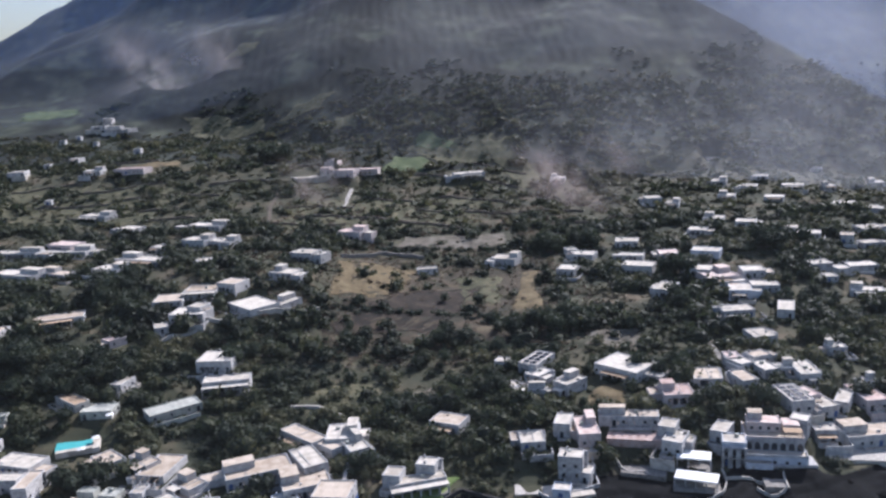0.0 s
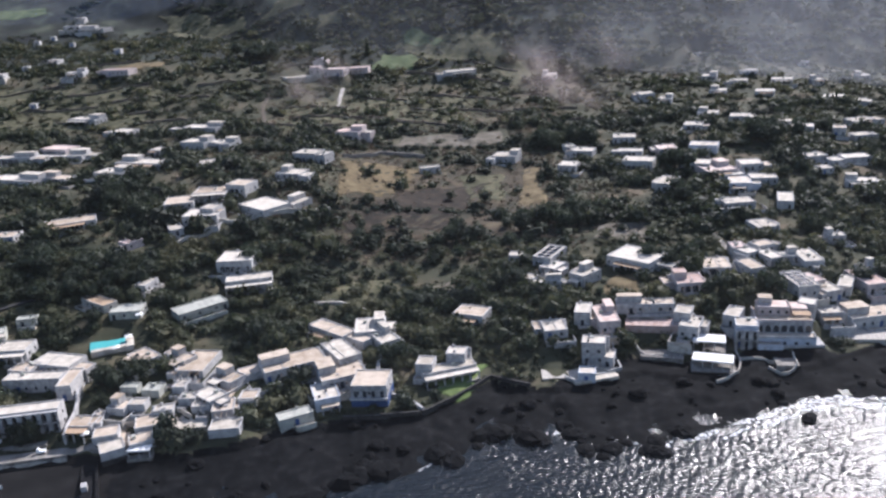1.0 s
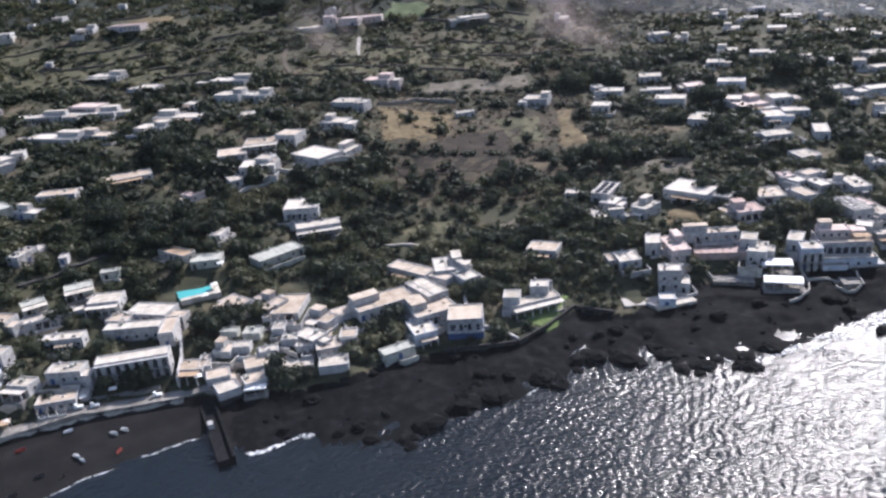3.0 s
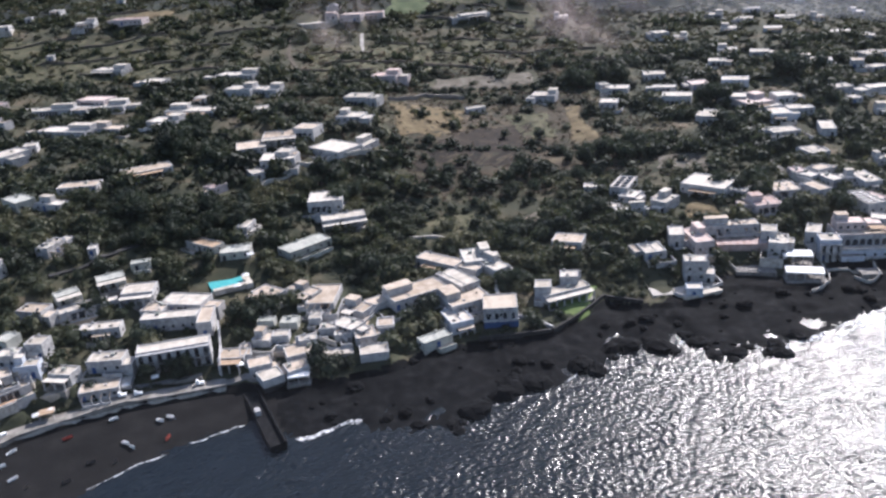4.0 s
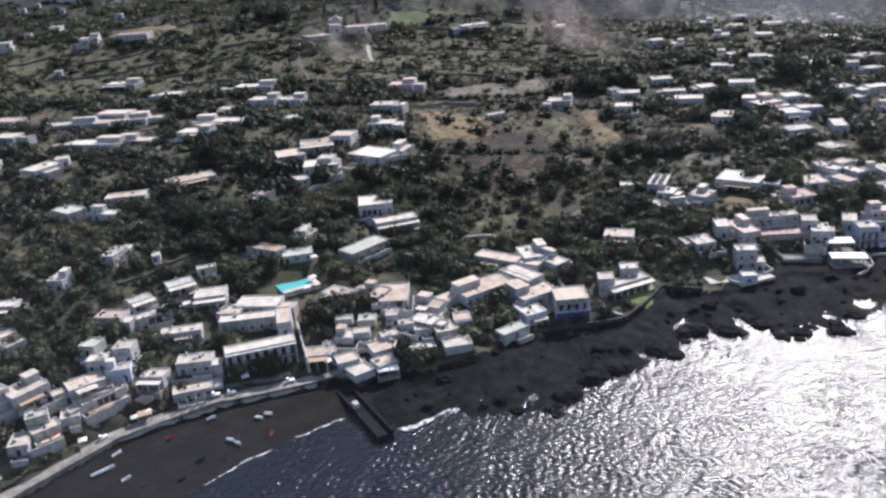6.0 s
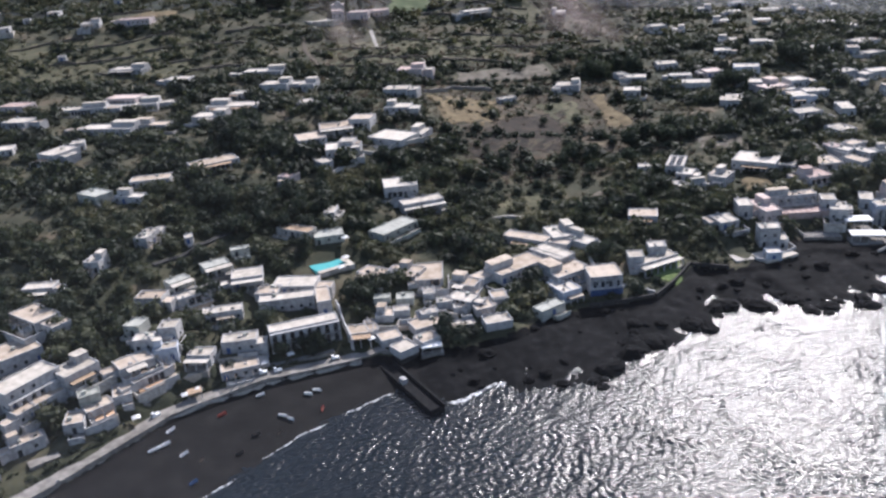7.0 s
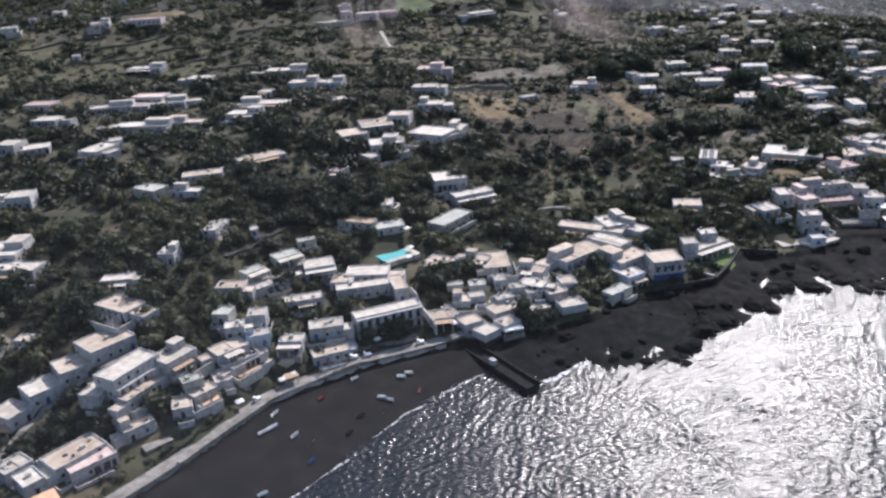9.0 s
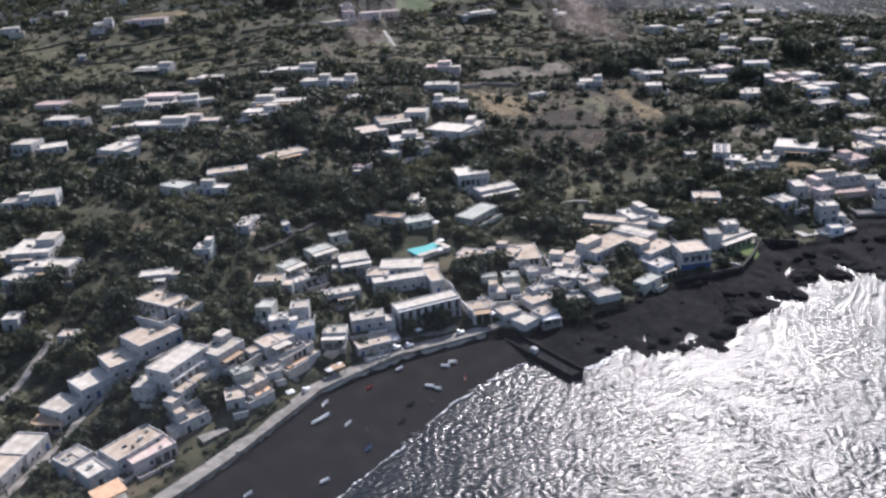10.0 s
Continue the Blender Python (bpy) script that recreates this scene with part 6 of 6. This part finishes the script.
def thicket(name, x, y, radius, variants, mat, label):
    """Many bushes in one mesh."""
    g = np.random.default_rng(len(x))
    vs, fs, n = [], [], 0
    z = land_z(x, y)
    for bx, by, bz, r in zip(x, y, z, radius):
        v, f = variants[g.integers(len(variants))]
        t = g.uniform(0, 6.283)
        c, s = math.cos(t) * r, math.sin(t) * r
        vs.append(np.stack([v[:, 0] * c - v[:, 1] * s + bx, v[:, 0] * s + v[:, 1] * c + by, v[:, 2] * r * g.uniform(0.7, 1.15) + bz - 0.25 * r], 1))
        fs.append(f + n)
        n += len(v)
    ob = new(name, mesh_of(name, np.concatenate(vs), np.concatenate(fs), [mat]))
    return tagged(ob, label, "shrubs", kind="stuff")


NEAR = [crown_arrays(1.0, 110, 0.165, s, 0.9) for s in range(8)]
MID = [crown_arrays(1.0, 50, 0.235, 20 + s, 0.85) for s in range(8)]
FAR = [crown_arrays(1.0, 26, 0.36, 40 + s, 0.6) for s in range(8)]
FLANK = [crown_arrays(1.0, 34, 0.27, 60 + s, 0.35) for s in range(8)]
g = np.random.default_rng(11)


def stand(x0, x1, y0, y1, count, seed, gap, thick, low, high):
    """Bushes set by the scrub's growth: more and larger where it stands thick (thick 1), or in the open (thick -1)."""
    x, y = scatter(x0, x1, y0, y1, count, seed, gap)
    d = growth(x, y) * thick
    keep = d > -0.45 + 0.7 * g.random(len(x))
    x, y, d = x[keep], y[keep], d[keep]
    return x, y, low + (high - low) * g.random(len(x)) ** 1.7 * np.clip(0.75 + 0.45 * d, 0.45, 1.2)


thicket("maquis_near", *stand(-330, 190, 145, 340, 6000, 1, 1.8, 1, 1.3, 5.0), NEAR, LEAF, "dense dark green maquis shrubs between the houses")
thicket("hedges_near", *stand(-330, 190, 145, 340, 6800, 8, 0.6, 1, 0.6, 1.7), MID, LEAF, "low dark green garden shrubs around the houses")
thicket("broom_near", *stand(-330, 190, 145, 340, 5200, 2, 0.5, -1, 0.4, 1.5), MID, LEAF_DRY, "olive-green broom bushes in the gardens")
thicket("maquis_upper", *stand(-430, 330, 340, 520, 8000, 3, 1.8, 1, 1.6, 6.0), MID, LEAF, "dense dark green maquis on the upper slope")
thicket("broom_upper", *stand(-430, 330, 340, 520, 9500, 4, 0.8, -1, 0.5, 1.7), FAR, LEAF_DRY, "olive and brownish scrub on the upper slope")
x, y = scatter(-120, 70, 325, 560, 4200, 9, 0.8)
thicket("dry_scrub", x, y, 0.5 + 1.0 * g.random(len(x)), FAR, LEAF_BROWN, "dry brown scrub on the old terraces")
thicket("maquis_high", *stand(-520, 460, 520, 740, 8500, 5, 2.0, 1, 1.8, 5.8), FAR, LEAF, "dark scrub under the volcano")
thicket("broom_high", *stand(-520, 460, 520, 760, 7600, 6, 1.2, -1, 0.9, 2.8), FAR, LEAF_DRY, "olive scrub under the volcano")
x, y = scatter(-560, 400, 690, 850, 5600, 12, 2.0)
keep = lush(x, y) - 0.010 * (y - 715) > -0.3 + 0.9 * g.random(len(x))
x, y = x[keep], y[keep]
thicket("flank_wood", x, y, 1.8 + 2.4 * g.random(len(x)), FLANK, LEAF_DARK, "dark woods and scrub on the volcano's flank")

# shrubs that hide the feet of the houses
sx, sy, sr = [], [], []
for hx, hy, w, d, turn, hz in HOUSES:
    c, s = math.cos(radians(turn)), math.sin(radians(turn))
    for k in range(int(w / 2.2)):
        if g.random() < (0.85 if hy > 300 else 0.45):
            r = g.uniform(0.9, 2.3 if hy > 300 else 1.7)
            u, v = g.uniform(-0.55, 0.55) * w, -d / 2 - r * 0.9 - g.uniform(0.2, 2.2)
            sx.append(hx + u * c - v * s), sy.append(hy + u * s + v * c), sr.append(r)
sx, sy, sr = np.array(sx), np.array(sy), np.array(sr)
keep = free_of(sx, sy, 0.3)
thicket("garden_shrubs", sx[keep], sy[keep], sr[keep], MID, LEAF, "dark green shrubs in front of the white houses")

CROWNS = [crown_arrays(1.0, 150, 0.17, 90 + s, 0.9) for s in range(6)]
x, y = scatter(-330, 190, 205, 345, 1500, 33, 2.6)
keep = growth(x, y) > 0.1 + 0.5 * g.random(len(x))
thicket("garden_trees", x[keep][:900], y[keep][:900], g.uniform(1.7, 3.3, len(x[keep][:900])), CROWNS, LEAF_DARK, "dark round crowns of garden trees standing close together")

x, y = scatter(-400, 300, 345, 520, 2600, 34, 2.8)
keep = growth(x, y) > -0.1 + 0.7 * g.random(len(x))
thicket("slope_trees", x[keep][:1100], y[keep][:1100], 1.8 + 2.4 * g.random(len(x[keep][:1100])) ** 1.5, CROWNS, LEAF_DARK, "dark round tree crowns scattered over the upper slope")

# rows of dark trees along field edges
for pts in (((-44.0, 472.0), (-5.2, 478.3), (37.1, 477.0)), ((-64.3, 376.1), (-38.9, 379.8), (-4.3, 382.9), (26.3, 376.2)), ((30.4, 448.4), (48.4, 441.0)), ((-111.9, 310.2), (-79.8, 310.5), (-48.5, 329.9)), ((49.2, 368.7), (80.6, 356.4), (99.5, 359.0)), ((-330.6, 472.7), (-254.7, 476.4), (-191.2, 457.8)), ((68.2, 527.8), (140.8, 493.7), (219.7, 483.5))):
    p = np.array(pts, float)
    t = np.linspace(0, len(p) - 1, int(np.hypot(*np.diff(p, axis=0).T).sum() / 1.9))
    x = np.interp(t, np.arange(len(p)), p[:, 0]) + g.normal(size=len(t)) * 1.1
    y = np.interp(t, np.arange(len(p)), p[:, 1]) + g.normal(size=len(t)) * 1.4
    ok = free_of(x, y, 1.5)
    thicket("hedgerow", x[ok], y[ok], g.uniform(1.2, 2.5, ok.sum()), MID, LEAF_DARK, "row of dark trees and shrubs along a field's edge")

# single trees
TREES = []
for s in range(5):
    v, f = crown_arrays(1.0, 240, 0.13, 70 + s, 0.85)
    v = v + np.array([0, 0, 0.45])
    TREES.append(mesh_of("crown", v, f, [LEAF_DARK]))


def trunk_mesh():
    v, f = [], []
    for rows in (((0, 0, -0.6, 0.09), (0.02, 0, 0.4, 0.07), (0.05, 0.03, 0.9, 0.05)), ((0.02, 0, 0.3, 0.05), (0.25, 0.1, 0.7, 0.03), (0.4, 0.15, 1.0, 0.015)), ((0.02, 0, 0.35, 0.05), (-0.2, -0.12, 0.75, 0.03), (-0.35, -0.2, 1.05, 0.015))):
        k = len(v)
        for a, b, c, r in rows:
            v += [(a + r * math.cos(t), b + r * math.sin(t), c) for t in (0, 1.047, 2.094, 3.142, 4.189, 5.236)]
        for j in range(2):
            for i in range(6):
                f.append((k + j * 6 + i, k + j * 6 + (i + 1) % 6, k + j * 6 + 6 + (i + 1) % 6, k + j * 6 + 6 + i))
    return mesh_of("trunk", v, f, [BARK])


TRUNK = trunk_mesh()
g = np.random.default_rng(21)
x, y = scatter(-320, 180, 210, 420, 520, 31, 2.6)
spots = [(tx, ty, 2.0 + 2.2 * g.random() ** 1.3) for tx, ty in zip(x[:60], y[:60])]
# dark groves that stand out of the scrub
for qx, qy, spread_x, spread_y, count, size in GROVES:
    spots += [(qx + spread_x * g.uniform(-1, 1), qy + spread_y * g.uniform(-1, 1), size * g.uniform(0.95, 1.4)) for _ in range(count)]
for k, (tx, ty, r) in enumerate(spots):
    t = new("tree")
    t.matrix_basis = pose(tx, ty, float(land_z(tx, ty)[0]), 0, 0, g.uniform(0, 360)) @ Matrix.Diagonal((r, r, r * g.uniform(0.85, 1.1), 1))
    tagged(t, "round dark green garden tree among the houses", "tree", "trees of the village")
    part("trunk", TRUNK, t)
    part("crown", TREES[k % 5], t)


def cypress(x, y, h):
    gg = np.random.default_rng(int(abs(x) + y))
    n = 420
    s = gg.random(n)
    rad = h * 0.11 * np.sin(np.pi * np.clip(s * 0.9 + 0.1, 0, 1)) ** 0.7 * gg.uniform(0.7, 1.05, n)
    th = gg.uniform(0, 6.283, n)
    q = np.stack([rad * np.cos(th), rad * np.sin(th), 0.4 + s * h], 1)
    a, b = gg.normal(size=(n, 3)) * 0.35 + np.array([0, 0, 0.6]), gg.normal(size=(n, 3)) * 0.35
    tri = np.stack([q - a * 0.5, q + a * 0.6 + b, q + a * 0.4 - b], 1).reshape(-1, 3)
    ob = thing("cypress_tree", "tall dark slender cypress tree", "tree", pose(x, y, float(land_z(x, y)[0])), "cypresses")
    part("crown", mesh_of("crown", tri, np.arange(3 * n).reshape(-1, 3), [CYPRESS]), ob)
    part("trunk", boxes("trunk", [(0, 0, -1, 0.35, 0.35, 0.8 * h, 0.3)], BARK), ob)


for tx, ty, th in ((-95.0, 637.4, 14), (-82.9, 613.5, 13), (-71.7, 627.5, 13), (-54.0, 655.0, 12), (114.2, 398.5, 9)):
    cypress(tx, ty, th)


def cart(x, y, turn):
    """A small three-wheeled van."""
    ob = thing("small_van", "small white three-wheeled van on the promenade", "van", pose(x, y, float(land_z(x, y)[0]) + 0.4, 0, 0, turn), "vans on the promenade")
    part("body", boxes("body", [(0.5, 0, 0.3, 1.5, 1.3, 0.6, 0.97)], BOAT_WHITE), ob)
    part("cab", boxes("cab", [(-0.8, 0, 0.3, 1.0, 1.25, 1.3, 0.82)], BOAT_WHITE), ob)
    part("windscreen", boxes("windscreen", [(-1.28, 0, 0.95, 0.05, 1.0, 0.5)], DARK_OPENING), ob)
    for wx, wy in ((0.9, 0.55), (0.9, -0.55), (-1.0, 0.0)):
        part("wheel", boxes("wheel", [(wx, wy, 0, 0.5, 0.16, 0.5, 0.9)], RUBBER), ob)


for vx, vy, vt in ((-163, 213.5, 8), (-158.5, 214.4, 8), (-195, 201.5, 38), (-140, 216.5, 5)):
    cart(vx, vy, vt)

# parasols and planting along the promenade
for ax, ay in ((-168.5, 216.5), (-165.5, 217), (-162.5, 217.2), (-186.5, 207), (-183.0, 209), (-200, 199), (-127.5, 219.5), (-154, 219.5)):
    sh = thing("parasol", "white square parasol on a seaside terrace", "parasol", pose(ax, ay, float(land_z(ax, ay)[0]) + 0.2, 0, 0, 15), "parasols on the promenade")
    part("pole", boxes("pole", [(0, 0, -0.5, 0.08, 0.08, 3.0)], WOOD), sh)
    part("shade", boxes("shade", [(0, 0, 2.2, 2.4, 2.4, 0.5, 0.1)], AWNING), sh)
hx = np.arange(-296, -134, 0.9)
hy = np.interp(hx, EDGE_X, EDGE_Y) + 6.2 + 0.5 * np.sin(hx)
keep = np.sin(hx * 0.23) + np.sin(hx * 0.11 + 1) > -0.4
thicket("hedge", hx[keep], hy[keep], 0.6 + 0.35 * np.abs(np.sin(hx[keep] * 3.1)), MID, LEAF, "dark green hedge along the promenade")
